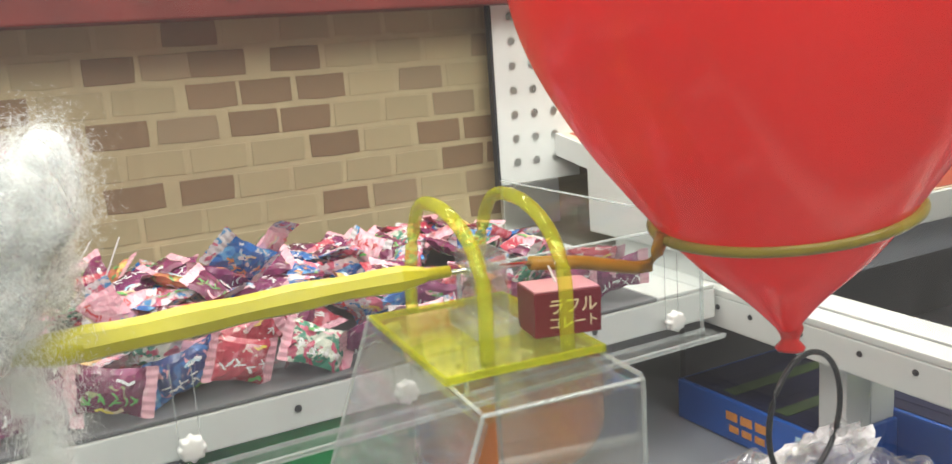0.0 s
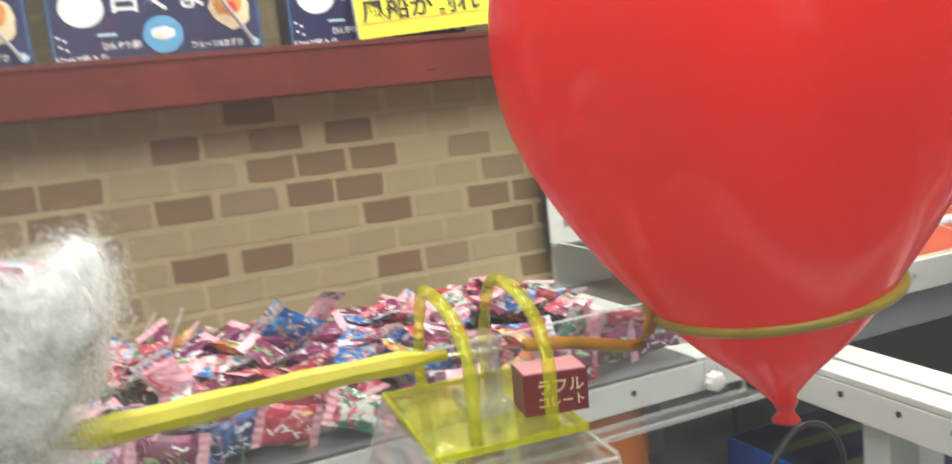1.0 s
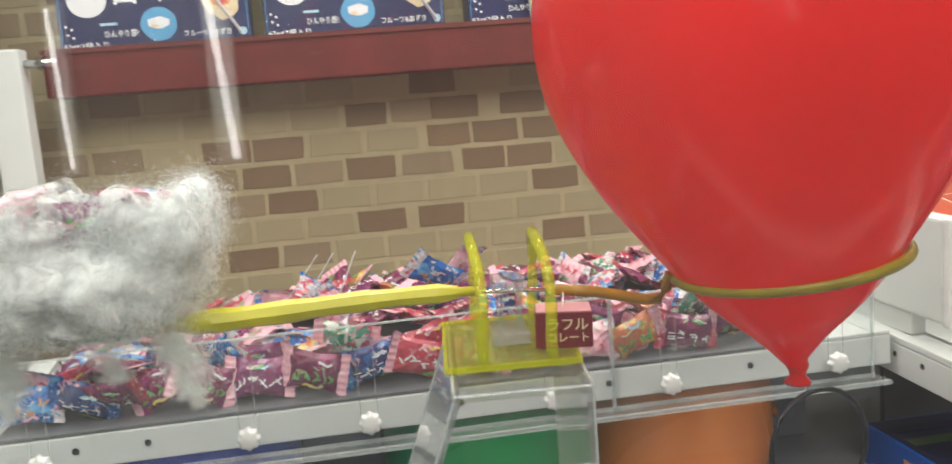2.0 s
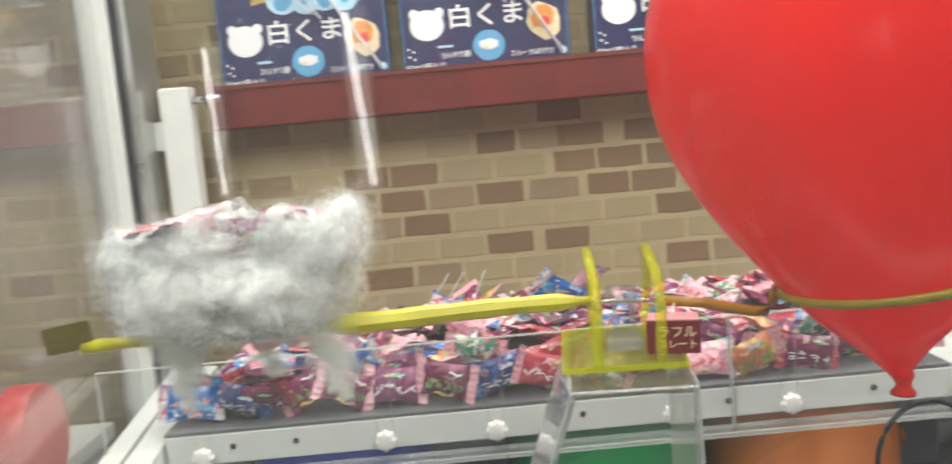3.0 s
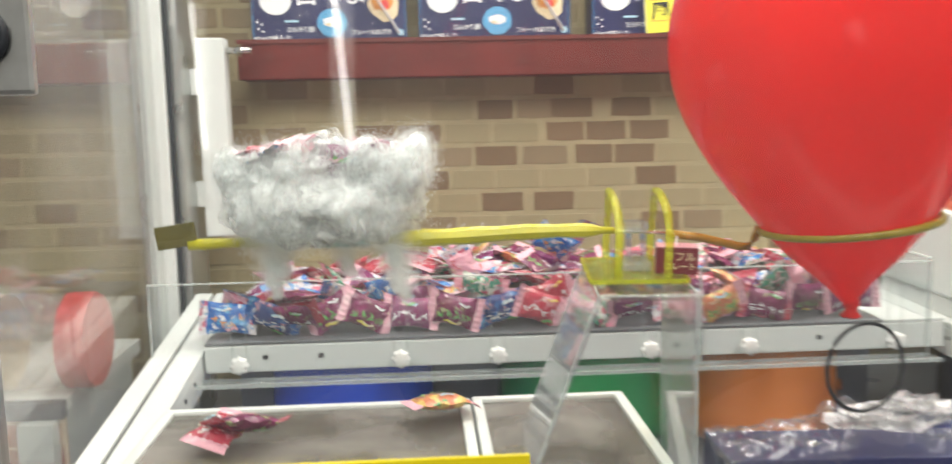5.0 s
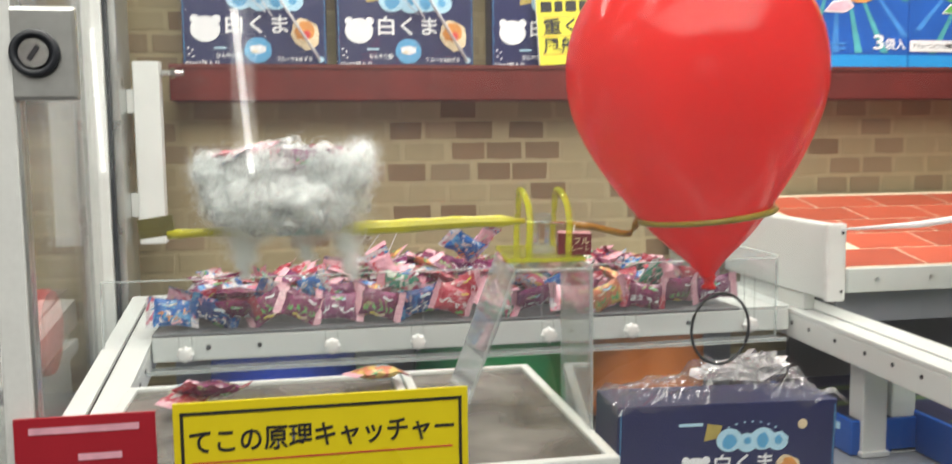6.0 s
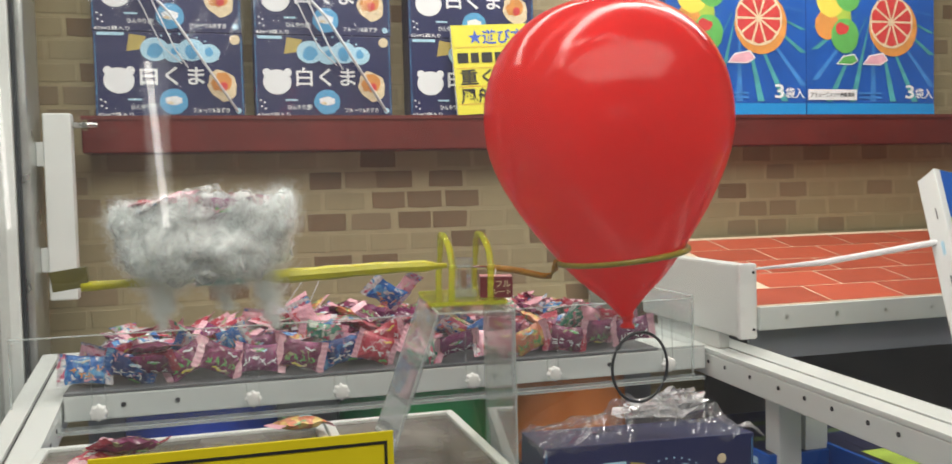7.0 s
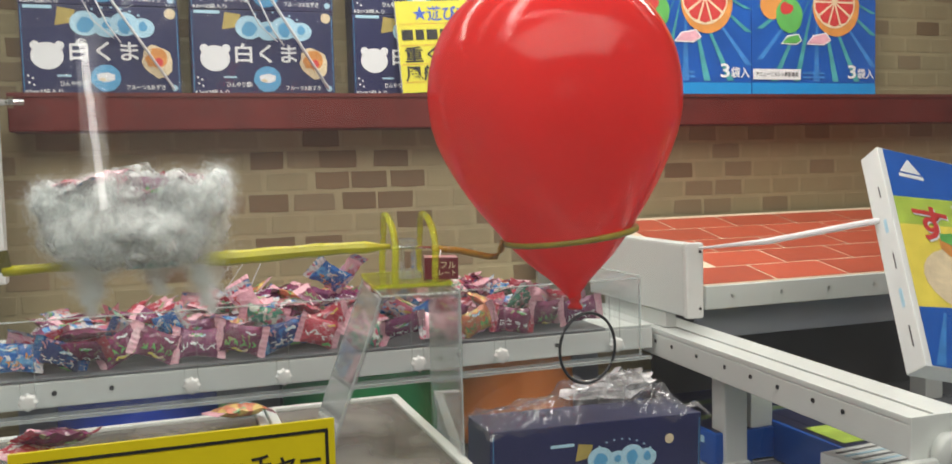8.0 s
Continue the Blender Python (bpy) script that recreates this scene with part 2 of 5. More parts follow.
FOIL = {
    "maroon": foil("maroon_foil", (0.16, 0.020, 0.075), (0.26, 0.035, 0.13), (0.36, 0.40, 0.20), 0.35),
    "purple": foil("purple_foil", (0.19, 0.028, 0.115), (0.28, 0.045, 0.15), (0.66, 0.42, 0.52), 0.25),
    "blue": foil("blue_foil", (0.025, 0.14, 0.46), (0.12, 0.36, 0.66), (0.72, 0.74, 0.78), 0.5),
    "navy": foil("navy_foil", (0.03, 0.055, 0.20), (0.05, 0.16, 0.42), (0.62, 0.30, 0.36), 0.45),
    "red": foil("red_foil", (0.48, 0.05, 0.085), (0.60, 0.20, 0.26), (0.76, 0.66, 0.62), 0.42),
    "pink": foil("pink_foil", (0.82, 0.45, 0.53), (0.86, 0.58, 0.63), (0.78, 0.30, 0.42), 0.3),
    "orange": foil("orange_foil", (0.60, 0.20, 0.10), (0.74, 0.52, 0.16), (0.14, 0.36, 0.12), 0.6),
    "teal": foil("green_foil", (0.05, 0.24, 0.16), (0.62, 0.68, 0.58), (0.50, 0.09, 0.16), 0.7),
    "white": foil("white_foil", (0.66, 0.64, 0.66), (0.58, 0.14, 0.22), (0.10, 0.32, 0.62), 0.6),
}


def latex(name, color, through=0.14):
    """Stretched rubber skin: scatters, glows through, lets a little light pass, glossy."""
    m = bpy.data.materials.new(name)
    m.use_nodes = True
    n, k = m.node_tree.nodes, m.node_tree.links
    n.remove(n["Principled BSDF"])
    co = n.new("ShaderNodeTexCoord")
    no = n.new("ShaderNodeTexNoise")
    no.inputs["Scale"].default_value = 7.0
    no.inputs["Detail"].default_value = 4
    st = n.new("ShaderNodeMapping")
    st.inputs["Scale"].default_value = (1.6, 1.6, 0.35)
    k.new(co.outputs["Object"], st.inputs["Vector"])
    k.new(st.outputs[0], no.inputs["Vector"])
    mr = n.new("ShaderNodeMapRange")
    mr.inputs["From Min"].default_value, mr.inputs["From Max"].default_value = 0.3, 0.7
    mr.inputs["To Min"].default_value, mr.inputs["To Max"].default_value = 0.9, 1.08
    k.new(no.outputs["Fac"], mr.inputs["Value"])
    sc = n.new("ShaderNodeVectorMath")
    sc.operation = "SCALE"
    sc.inputs[0].default_value = color
    k.new(mr.outputs[0], sc.inputs["Scale"])
    df, tl, tr, gl = n.new("ShaderNodeBsdfDiffuse"), n.new("ShaderNodeBsdfTranslucent"), n.new("ShaderNodeBsdfTransparent"), n.new("ShaderNodeBsdfGlossy")
    for q in (df, tl):
        k.new(sc.outputs[0], q.inputs["Color"])
    tr.inputs[0].default_value = (1.0, 0.30 + color[1], 0.26 + color[2], 1)
    gl.inputs["Roughness"].default_value = 0.15
    m1, m2, m3 = (n.new("ShaderNodeMixShader") for _ in range(3))
    m1.inputs[0].default_value = 0.42
    k.new(df.outputs[0], m1.inputs[1])
    k.new(tl.outputs[0], m1.inputs[2])
    m2.inputs[0].default_value = through
    k.new(m1.outputs[0], m2.inputs[1])
    k.new(tr.outputs[0], m2.inputs[2])
    lw = n.new("ShaderNodeLayerWeight")
    lw.inputs["Blend"].default_value = 0.5
    pw = n.new("ShaderNodeMath")
    pw.operation = "POWER"
    pw.inputs[1].default_value = 4.5
    k.new(lw.outputs["Facing"], pw.inputs[0])
    fr = n.new("ShaderNodeMath")
    fr.operation = "MULTIPLY_ADD"
    fr.inputs[1].default_value, fr.inputs[2].default_value = 0.5, 0.036
    k.new(pw.outputs[0], fr.inputs[0])
    k.new(fr.outputs[0], m3.inputs[0])
    k.new(m2.outputs[0], m3.inputs[1])
    k.new(gl.outputs[0], m3.inputs[2])
    k.new(m3.outputs[0], n["Material Output"].inputs["Surface"])
    return m


M_RED_SKIN = latex("red_latex_skin", (0.89, 0.034, 0.032))

# ---- mesh helpers ----


def link(name, bm, material, smooth=False):
    me = bpy.data.meshes.new(name)
    bm.to_mesh(me)
    bm.free()
    me.materials.append(material)
    if smooth:
        for p in me.polygons:
            p.use_smooth = True
    return new(name, me)


def part(name, bm, material, parent, label="", smooth=False):
    ob = link(name, bm, material, smooth)
    ob.parent = parent
    if label:
        tagged(ob, label)
    return ob


def thing(name, label, category, place=None, group="", kind=""):
    ob = tagged(new(name), label, category, group, kind)
    ob.empty_display_size = 0.02
    if place is not None:
        ob.matrix_basis = place
    return ob


def add_box(bm, x0, x1, y0, y1, z0, z1, bevel=0.0, m=None):
    vs = [bm.verts.new((x, y, z)) for x in (x0, x1) for y in (y0, y1) for z in (z0, z1)]
    fs = [bm.faces.new([vs[i] for i in f]) for f in ((0, 1, 3, 2), (4, 6, 7, 5), (0, 4, 5, 1), (2, 3, 7, 6), (0, 2, 6, 4), (1, 5, 7, 3))]
    if bevel:
        es = list({e for f in fs for e in f.edges})
        r = bmesh.ops.bevel(bm, geom=es, offset=bevel, segments=2, affect="EDGES", profile=0.6)
        vs = list({v for f in r["faces"] for v in f.verts} | {v for v in vs if v.is_valid})
    if m is not None:
        bmesh.ops.transform(bm, matrix=m, verts=[v for v in vs if v.is_valid])
    return bm


def box(x0, x1, y0, y1, z0, z1, bevel=0.0, m=None):
    bm = add_box(bmesh.new(), x0, x1, y0, y1, z0, z1, bevel, m)
    bmesh.ops.recalc_face_normals(bm, faces=bm.faces)
    return bm


def lathe(profile, n=32, m=None, wobble=0.0):
    """A turned form about z from (radius, height) pairs."""
    bm = bmesh.new()
    rings = []
    for i, (r, z) in enumerate(profile):
        if r < 1e-5:
            rings.append([bm.verts.new((0, 0, z))])
        else:
            rings.append([bm.verts.new((r * math.cos(2 * math.pi * j / n) * (1 + wobble * math.sin(3 * 2 * math.pi * j / n + z * 40)), r * math.sin(2 * math.pi * j / n), z)) for j in range(n)])
    for a, b in zip(rings, rings[1:]):
        for j in range(n):
            q = [a[j % len(a)], a[(j + 1) % len(a)], b[(j + 1) % len(b)], b[j % len(b)]]
            q = list(dict.fromkeys(q))
            if len(q) > 2:
                bm.faces.new(q)
    bmesh.ops.recalc_face_normals(bm, faces=bm.faces)
    if m is not None:
        bm.transform(m)
    return bm


def sweep(points, radius, n=10, closed=False, flat=1.0):
    """A tube along points; flat squeezes it in z."""
    bm = bmesh.new()
    pts = [Vector(p) for p in points]
    rings = []
    for i, p in enumerate(pts):
        a = pts[i - 1] if (i or closed) else p
        b = pts[(i + 1) % len(pts)] if (i < len(pts) - 1 or closed) else p
        d = (b - a).normalized()
        up = Vector((0, 0, 1)) if abs(d.z) < 0.9 else Vector((1, 0, 0))
        s = d.cross(up).normalized()
        u = s.cross(d).normalized()
        r = radius[i] if isinstance(radius, (list, tuple)) else radius
        rings.append([bm.verts.new(p + s * (r * math.cos(2 * math.pi * j / n)) + u * (r * flat * math.sin(2 * math.pi * j / n))) for j in range(n)])
    pairs = list(zip(rings, rings[1:])) + ([(rings[-1], rings[0])] if closed else [])
    for a, b in pairs:
        for j in range(n):
            bm.faces.new([a[j], a[(j + 1) % n], b[(j + 1) % n], b[j]])
    if not closed:
        bm.faces.new(rings[0])
        bm.faces.new(rings[-1])
    bmesh.ops.recalc_face_normals(bm, faces=bm.faces)
    return bm


def sheet(outline, y, thick=0.0004):
    """A flat printed shape from (x, z) pairs, standing at y, facing -y."""
    bm = bmesh.new()
    a = [bm.verts.new((x, y - thick, z)) for x, z in outline]
    bm.faces.new(a)
    bmesh.ops.recalc_face_normals(bm, faces=bm.faces)
    if bm.faces[:][0].normal.y > 0:
        bmesh.ops.reverse_faces(bm, faces=bm.faces[:])
    return bm


def disc(cx, cz, rx, rz, n=24, wob=0.0, seed=0):
    rng = random.Random(seed)
    w = [1 + wob * (rng.random() - 0.5) for _ in range(n)]
    return [(cx + rx * w[i] * math.cos(2 * math.pi * i / n), cz + rz * w[i] * math.sin(2 * math.pi * i / n)) for i in range(n)]


def rect(x0, x1, z0, z1):
    return [(x0, z0), (x1, z0), (x1, z1), (x0, z1)]


LETTERS = {}


def letters(name, body, size, material, parent, x, y, z, label="", fit_width=0.0, turn=None):
    """Writing that stands at (x, y, z), lower left, facing -y."""
    key = body
    if key not in LETTERS:
        c = bpy.data.curves.new("writing", "FONT")
        c.body = body
        c.resolution_u = 3
        c.offset = 0.018
        o = new("writing", c)
        bpy.context.view_layer.update()
        LETTERS[key] = bpy.data.meshes.new_from_object(o.evaluated_get(bpy.context.evaluated_depsgraph_get()))
        bpy.data.objects.remove(o)
        bpy.data.curves.remove(c)
    me = LETTERS[key].copy()
    me.name = name
    xs = [v.co.x for v in me.vertices]
    wide = max(xs) - min(xs)
    sx = fit_width / wide if fit_width else size
    for v in me.vertices:
        px, py = (v.co.x - min(xs)) * sx, v.co.y * size
        if turn:
            px, py = px * math.cos(turn) - py * math.sin(turn), px * math.sin(turn) + py * math.cos(turn)
        v.co = (x + px, y, z + py)
    me.materials.clear()
    me.materials.append(material)
    ob = new(name, me)
    ob.parent = parent
    if label:
        tagged(ob, label)
    return ob


def structure(name, bm, material, label, category="structure", smooth=False):
    return tagged(link(name, bm, material, smooth), label, category, "", "structure")


FL = 1.241  # level of the floor inside the machine

# ---- structure ----
WALL_Y = 1.056
wall_back = structure("wall_back", box(-1.5, 1.9, WALL_Y, WALL_Y + 0.05, 0.9, 2.3), M_MORTAR, "beige wall with printed brown and cream bricks", "wall")
structure("machine_floor", box(-1.5, 1.9, 0.27, WALL_Y, 1.12, FL - 0.001), M_FLOOR, "grey floor inside the crane machine", "floor")
structure("machine_roof", box(-1.5, 1.9, 0.27, WALL_Y + 0.05, 2.3, 2.34), M_WHITE, "white roof panel of the crane machine", "ceiling")
structure("cabinet_base", box(-1.5, 1.9, 0.27, WALL_Y, 0.0, 1.11, 0.004), M_WHITE, "white base cabinet of the crane machine", "cabinet")
structure("wall_side_west", box(-1.54, -1.5, 0.27, WALL_Y, 0.0, 2.3), M_ROOM, "plain end wall of the machine row", "wall")
structure("wall_side_east", box(1.9, 1.94, 0.27, WALL_Y, 0.0, 2.3), M_ROOM, "plain end wall of the machine row", "wall")
structure("floor", box(-2.6, 3.0, -3.0, 1.2, -0.05, 0.0), M_CARPET, "dark carpet of the arcade", "floor")
structure("ceiling", box(-2.6, 3.0, -3.0, 1.2, 2.7, 2.75), M_ROOM, "plain ceiling of the arcade", "ceiling")
structure("wall_south", box(-2.6, 3.0, -3.05, -3.0, 0.0, 2.7), M_ROOM, "plain wall of the arcade", "wall")
structure("wall_west", box(-2.65, -2.6, -3.0, 1.2, 0.0, 2.7), M_ROOM, "plain wall of the arcade", "wall")
structure("wall_east", box(3.0, 3.05, -3.0, 1.2, 0.0, 2.7), M_ROOM, "plain wall of the arcade", "wall")

# lamps that the lights belong to
for ly in (0.52, 0.84):
    lamp = thing("led_strip", "white LED strip under the machine roof", "lamp", pose(0.50, ly, 2.13), "LED strips")
    part("housing", box(-0.77, 0.77, -0.035, 0.035, 0.0045, 0.17, 0.004), M_WHITE, lamp)
    part("diffuser", box(-0.75, 0.75, -0.02, 0.02, -0.002, 0.004), M_LED, lamp)
# panel body for the added front fill, out of view
lamp = thing("ceiling_panel_lamp", "unseen white panel lamp added on the arcade ceiling for front fill", "lamp", pose(0.2, -0.9, 2.67))
part("frame", box(-1.24, 1.24, -0.74, 0.74, 0.0, 0.03, 0.003), M_WHITE, lamp)
machine = thing("machine_cabinet", "dark crane machine cabinet across the aisle", "cabinet", pose(-0.1, -2.1, 0.0))
part("body", box(-0.6, 0.6, -0.3, 0.14, 0.0, 2.0, 0.01), M_DARK, machine)
for tx0, tx1, tz0, tz1, tr in ((0.060, 0.026, 1.49, 1.96, 0.010), (-0.350, -0.362, 1.50, 1.90, 0.006)):
    holder = part("lamp_holder", box(min(tx0, tx1) - 0.02, max(tx0, tx1) + 0.02, 0.1405, 0.180, tz0 - 0.02, tz1 + 0.02, 0.004), M_WHITE, machine)
    part("tube", sweep([(tx0, 0.2, tz0), (tx1, 0.2, tz1)], tr, 14), M_TUBE, holder, "glowing white tube", True)


# red shelf along the wall
SHELF_Z = 1.6845
shelf = tagged(link("shelf", box(-0.062, 1.9, 0.992, WALL_Y - 0.0015, SHELF_Z - 0.047, SHELF_Z, 0.002), M_REDWOOD), "dark red stained wooden shelf on the brick wall", "shelf", "", "structure")
shelf2 = tagged(link("shelf", box(-1.5, -0.18, 0.992, WALL_Y - 0.0015, SHELF_Z - 0.047, SHELF_Z, 0.002), M_REDWOOD), "dark red stained wooden shelf behind the side glass", "shelf", "", "structure")
rng = random.Random(5)
for i in range(16):
    kx = -0.03 + i * 0.105 + rng.uniform(-0.03, 0.03)
    part("wood_knot", sheet(disc(kx, SHELF_Z - 0.024 + rng.uniform(-0.012, 0.012), rng.uniform(0.004, 0.008), rng.uniform(0.002, 0.0035), 12, 0.3, i), 0.9915), M_KNOT, shelf)
part("edge_strip", box(-0.062, 1.9, 0.9905, 0.9918, SHELF_Z - 0.004, SHELF_Z + 0.001), M_KNOT, shelf, "dark upper edge")

# pillar and side glass between two compartments
pillar = thing("corner_pillar", "grey aluminium pillar with a white front edge", "pillar", None, "", "structure")
part("profile", box(-0.162, -0.108, 0.90, 0.985, FL, 2.3, 0.004), M_ALU, pillar)
part("front_strip", box(-0.150, -0.122, 0.886, 0.8985, FL, 2.3, 0.002), M_WHITE, pillar)
part("rubber_seam", box(-0.1205, -0.1165, 0.892, 0.8995, FL, 2.3), M_BLACK, pillar)
glass_side = tagged(link("side_glass", box(-0.138, -0.133, 0.30, 0.884, 1.30, 2.3), M_SIDE_GLASS), "clear side glass between two compartments", "glass", "", "structure")
glass_side.visible_shadow = False
bracket = thing("shelf_upright", "white metal upright beside the red shelf", "bracket", None)
part("upright", box(-0.099, -0.067, 0.94, 0.966, 1.455, SHELF_Z, 0.002), M_WHITE, bracket)
for tz in (1.49, 1.62):
    part("mounting_tab", box(-0.1078, -0.0992, 0.944, 0.962, tz, tz + 0.03, 0.001), M_WHITE, bracket)
part("bolt", lathe([(0.0, 0.0), (0.004, 0.0), (0.004, 0.030), (0.0, 0.030)], 12, pose(-0.068, 0.953, SHELF_Z - 0.014, 0, 90, 0)), M_STEEL, bracket, "", True)
part("nut", lathe([(0.0, 0.0), (0.007, 0.0), (0.007, 0.006), (0.0, 0.006)], 6, pose(-0.055, 0.953, SHELF_Z - 0.014, 0, 90, 0)), M_STEEL, bracket)

# front glass with mullion and lock
GLASS_Y = 0.288
pane = tagged(link("front_glass", box(-0.048, 1.6, GLASS_Y, GLASS_Y + 0.004, FL + 0.0305, 2.3), M_GLASS), "clear front glass of the crane machine", "glass", "", "structure")
pane.visible_shadow = False
pane = tagged(link("front_glass", box(-1.4, -0.0662, GLASS_Y, GLASS_Y + 0.004, FL + 0.0305, 2.3), M_GLASS), "clear front glass of the next compartment", "glass", "", "structure")
pane.visible_shadow = False
mullion = thing("front_mullion", "slim white aluminium mullion of the glass doors", "frame", None, "", "structure")
part("profile", box(-0.066, -0.050, GLASS_Y - 0.006, GLASS_Y + 0.012, FL, 2.3, 0.002), M_WHITE, mullion)
part("gasket", box(-0.0498, -0.0482, GLASS_Y - 0.003, GLASS_Y + 0.008, FL, 2.3), M_ALU, mullion)
sill = structure("front_sill", box(-1.5, 1.9, GLASS_Y - 0.02, GLASS_Y + 0.02, FL, FL + 0.03, 0.003), M_WHITE, "white sill under the front glass", "sill")
lock = thing("door_lock", "round black key lock in a brushed steel plate", "lock", pose(-0.038, GLASS_Y - 0.0022, 1.634))
part("plate", box(-0.022, 0.022, -0.003, 0.002, -0.026, 0.026, 0.0024), M_ALU, lock)
R90 = pose(0, 0, 0, 90, 0, 0)
part("collar", lathe([(0.0, 0.003), (0.0125, 0.003), (0.0135, 0.0045), (0.0125, 0.007), (0.0095, 0.0075), (0.0095, 0.005), (0.0, 0.005)], 28, R90), M_BLACK, lock, "black collar", True)
cyl = part("cylinder", lathe([(0.0, 0.005), (0.008, 0.005), (0.008, 0.0068), (0.0, 0.0068)], 24, R90), M_STEEL, lock, "steel key cylinder")
part("keyhole", box(-0.0012, 0.0012, -0.0074, -0.0067, -0.0045, 0.0045, 0, pose(0, 0, 0, 0, 35, 0)), M_HOLE, cyl)

# ---- candy tray ----
TRAY_Z = 1.386
tray = thing("candy_tray", "white steel candy tray with a dark base plate", "tray", None)
part("front_beam", box(-0.052, 0.662, 0.703, 0.735, 1.357, 1.3825, 0.0015), M_WHITE, tray, "white front beam with screw holes")
part("end_plate", box(0.6005, 0.662, 0.7035, 1.05, 1.3828, TRAY_Z, 0.001), M_WHITE, tray, "white end plate")
part("base_plate", box(-0.052, 0.600, 0.7035, 1.05, 1.3828, TRAY_Z, 0.001), M_DARK, tray, "dark grey plate")
for hx in (0.004, 0.056, 0.294, 0.415, 0.536):
    part("screw_hole", lathe([(0.0, 0.0), (0.0026, 0.0), (0.0026, 0.0006), (0.0, 0.0006)], 12, pose(hx, 0.7028, 1.371, 90)), M_HOLE, tray)
part("skirt", box(-0.05, 0.662, 0.85, 0.87, FL, 1.3825), M_APRON, tray, "blue-grey back panel")


def guard(x0, x1):
    g = thing("acrylic_guard", "clear acrylic guard with a bent lip on the candy tray", "guard", None, "acrylic guards")
    bm = bmesh.new()
    prof = [(0.699, 1.443), (0.696, 1.443), (0.696, 1.3535), (0.6725, 1.3550), (0.6725, 1.3520), (0.699, 1.3505)]
    a = [bm.verts.new((x0, y, z)) for y, z in prof]
    b = [bm.verts.new((x1, y, z)) for y, z in prof]
    for i in range(len(prof)):
        j = (i + 1) % len(prof)
        bm.faces.new([a[i], a[j], b[j], b[i]])
    bm.faces.new(a)
    bm.faces.new(b)
    bmesh.ops.recalc_face_normals(bm, faces=bm.faces)
    p = part("panel", bm, M_ACRYLIC, g)
    p.visible_shadow = False
    part("top_edge", box(x0, x1, 0.6955, 0.6995, 1.4431, 1.4441), M_ACRYLIC_BRIGHT_EDGE, p)
    part("lip_edge", box(x0, x1, 0.6695, 0.6723, 1.3518, 1.3552), M_ACRYLIC_BRIGHT_EDGE, p)
    part("fold", box(x0, x1, 0.6945, 0.6958, 1.3505, 1.3535), M_ACRYLIC_BRIGHT_EDGE, p)
    for x in (x0, x1):
        part("side_edge", box(x - 0.0007, x + 0.0007, 0.6958, 0.6992, 1.350, 1.4441), M_ACRYLIC_BRIGHT_EDGE, p)
    return g


guard(-0.098, 0.4165)
guard(0.4178, 0.642)


def knob_mesh():
    bm = bmesh.new()
    n = 48
    rings = []
    for r, y in ((0.0, -0.0085), (0.0055, -0.0085), (0.0078, -0.0072), (0.0082, -0.0015), (0.006, 0.0)):
        ring = []
        for i in range(n):
            a = 2 * math.pi * i / n
            q = r * (1 + 0.10 * math.cos(8 * a)) if r > 0.006 else r
            ring.append(bm.verts.new((q * math.cos(a), y, q * math.sin(a))))
        rings.append(ring)
    for a, b in zip(rings, rings[1:]):
        for i in range(n):
            bm.faces.new([a[i], a[(i + 1) % n], b[(i + 1) % n], b[i]])
    bmesh.ops.remove_doubles(bm, verts=bm.verts, dist=1e-6)
    bmesh.ops.recalc_face_normals(bm, faces=bm.faces)
    return bm


knob = thing("thumb_screw", "white fluted plastic thumb screw on the clear guard", "screw", pose(-0.018, 0.6945, 1.367), "thumb screws")
part("grip", knob_mesh(), M_WHITE2, knob, "", True)
slot = [(-0.0065, 0, 0.055), (-0.0065, 0, 0.0)] + [(0.0065 * math.cos(a), 0, 0.0065 * math.sin(a)) for a in [math.pi + math.pi * i / 8 for i in range(1, 8)]] + [(0.0065, 0, 0.0), (0.0065, 0, 0.055)]
part("slot_edge", sweep(slot, 0.00035, 6), M_ACRYLIC_BRIGHT_EDGE, knob, "clear slot edge in the guard")
for kx in (0.131, 0.222, 0.367, 0.463, 0.607):
    copy_thing(knob, pose(kx, 0.6945, 1.368))

# ---- rails of the frame ----


def rail(place, x0, x1, y0, y1, inner, label, holes):
    """A white slotted aluminium rail along its own y; inner is the x of the face with the holes."""
    r = thing("frame_rail", label, "rail", place, "frame rails")
    w, z0, z1 = x1 - x0, -0.0170, 0.0165
    web = part("lower_web", box(x0, x1, y0, y1, z0, z1 - 0.006, 0.0015), M_WHITE, r)
    part("top_flange", box(x0, x0 + w * 0.40, y0, y1, z1 - 0.0058, z1, 0.001), M_WHITE, r)
    part("top_flange", box(x0 + w * 0.48, x1, y0, y1, z1 - 0.0058, z1, 0.001), M_WHITE, r)
    part("slot", box(x0 + w * 0.401, x0 + w * 0.479, y0 + 0.002, y1, z1 - 0.0057, z1 - 0.004), M_HOLE, r, "dark slot")
    part("end_plate", box(x0 - 0.001, x1 + 0.001, y0 - 0.003, y0 - 0.0002, z0 - 0.001, z1 + 0.001, 0.0008), M_WHITE, r)
    s = -1 if inner == x0 else 1
    for y in holes:
        part("screw_hole", lathe([(0.0, 0.0), (0.0024, 0.0), (0.0024, 0.0007), (0.0, 0.0007)], 12, pose(inner, y, 0.001, 0, 90 * s, 0)), M_HOLE, web)
    return r


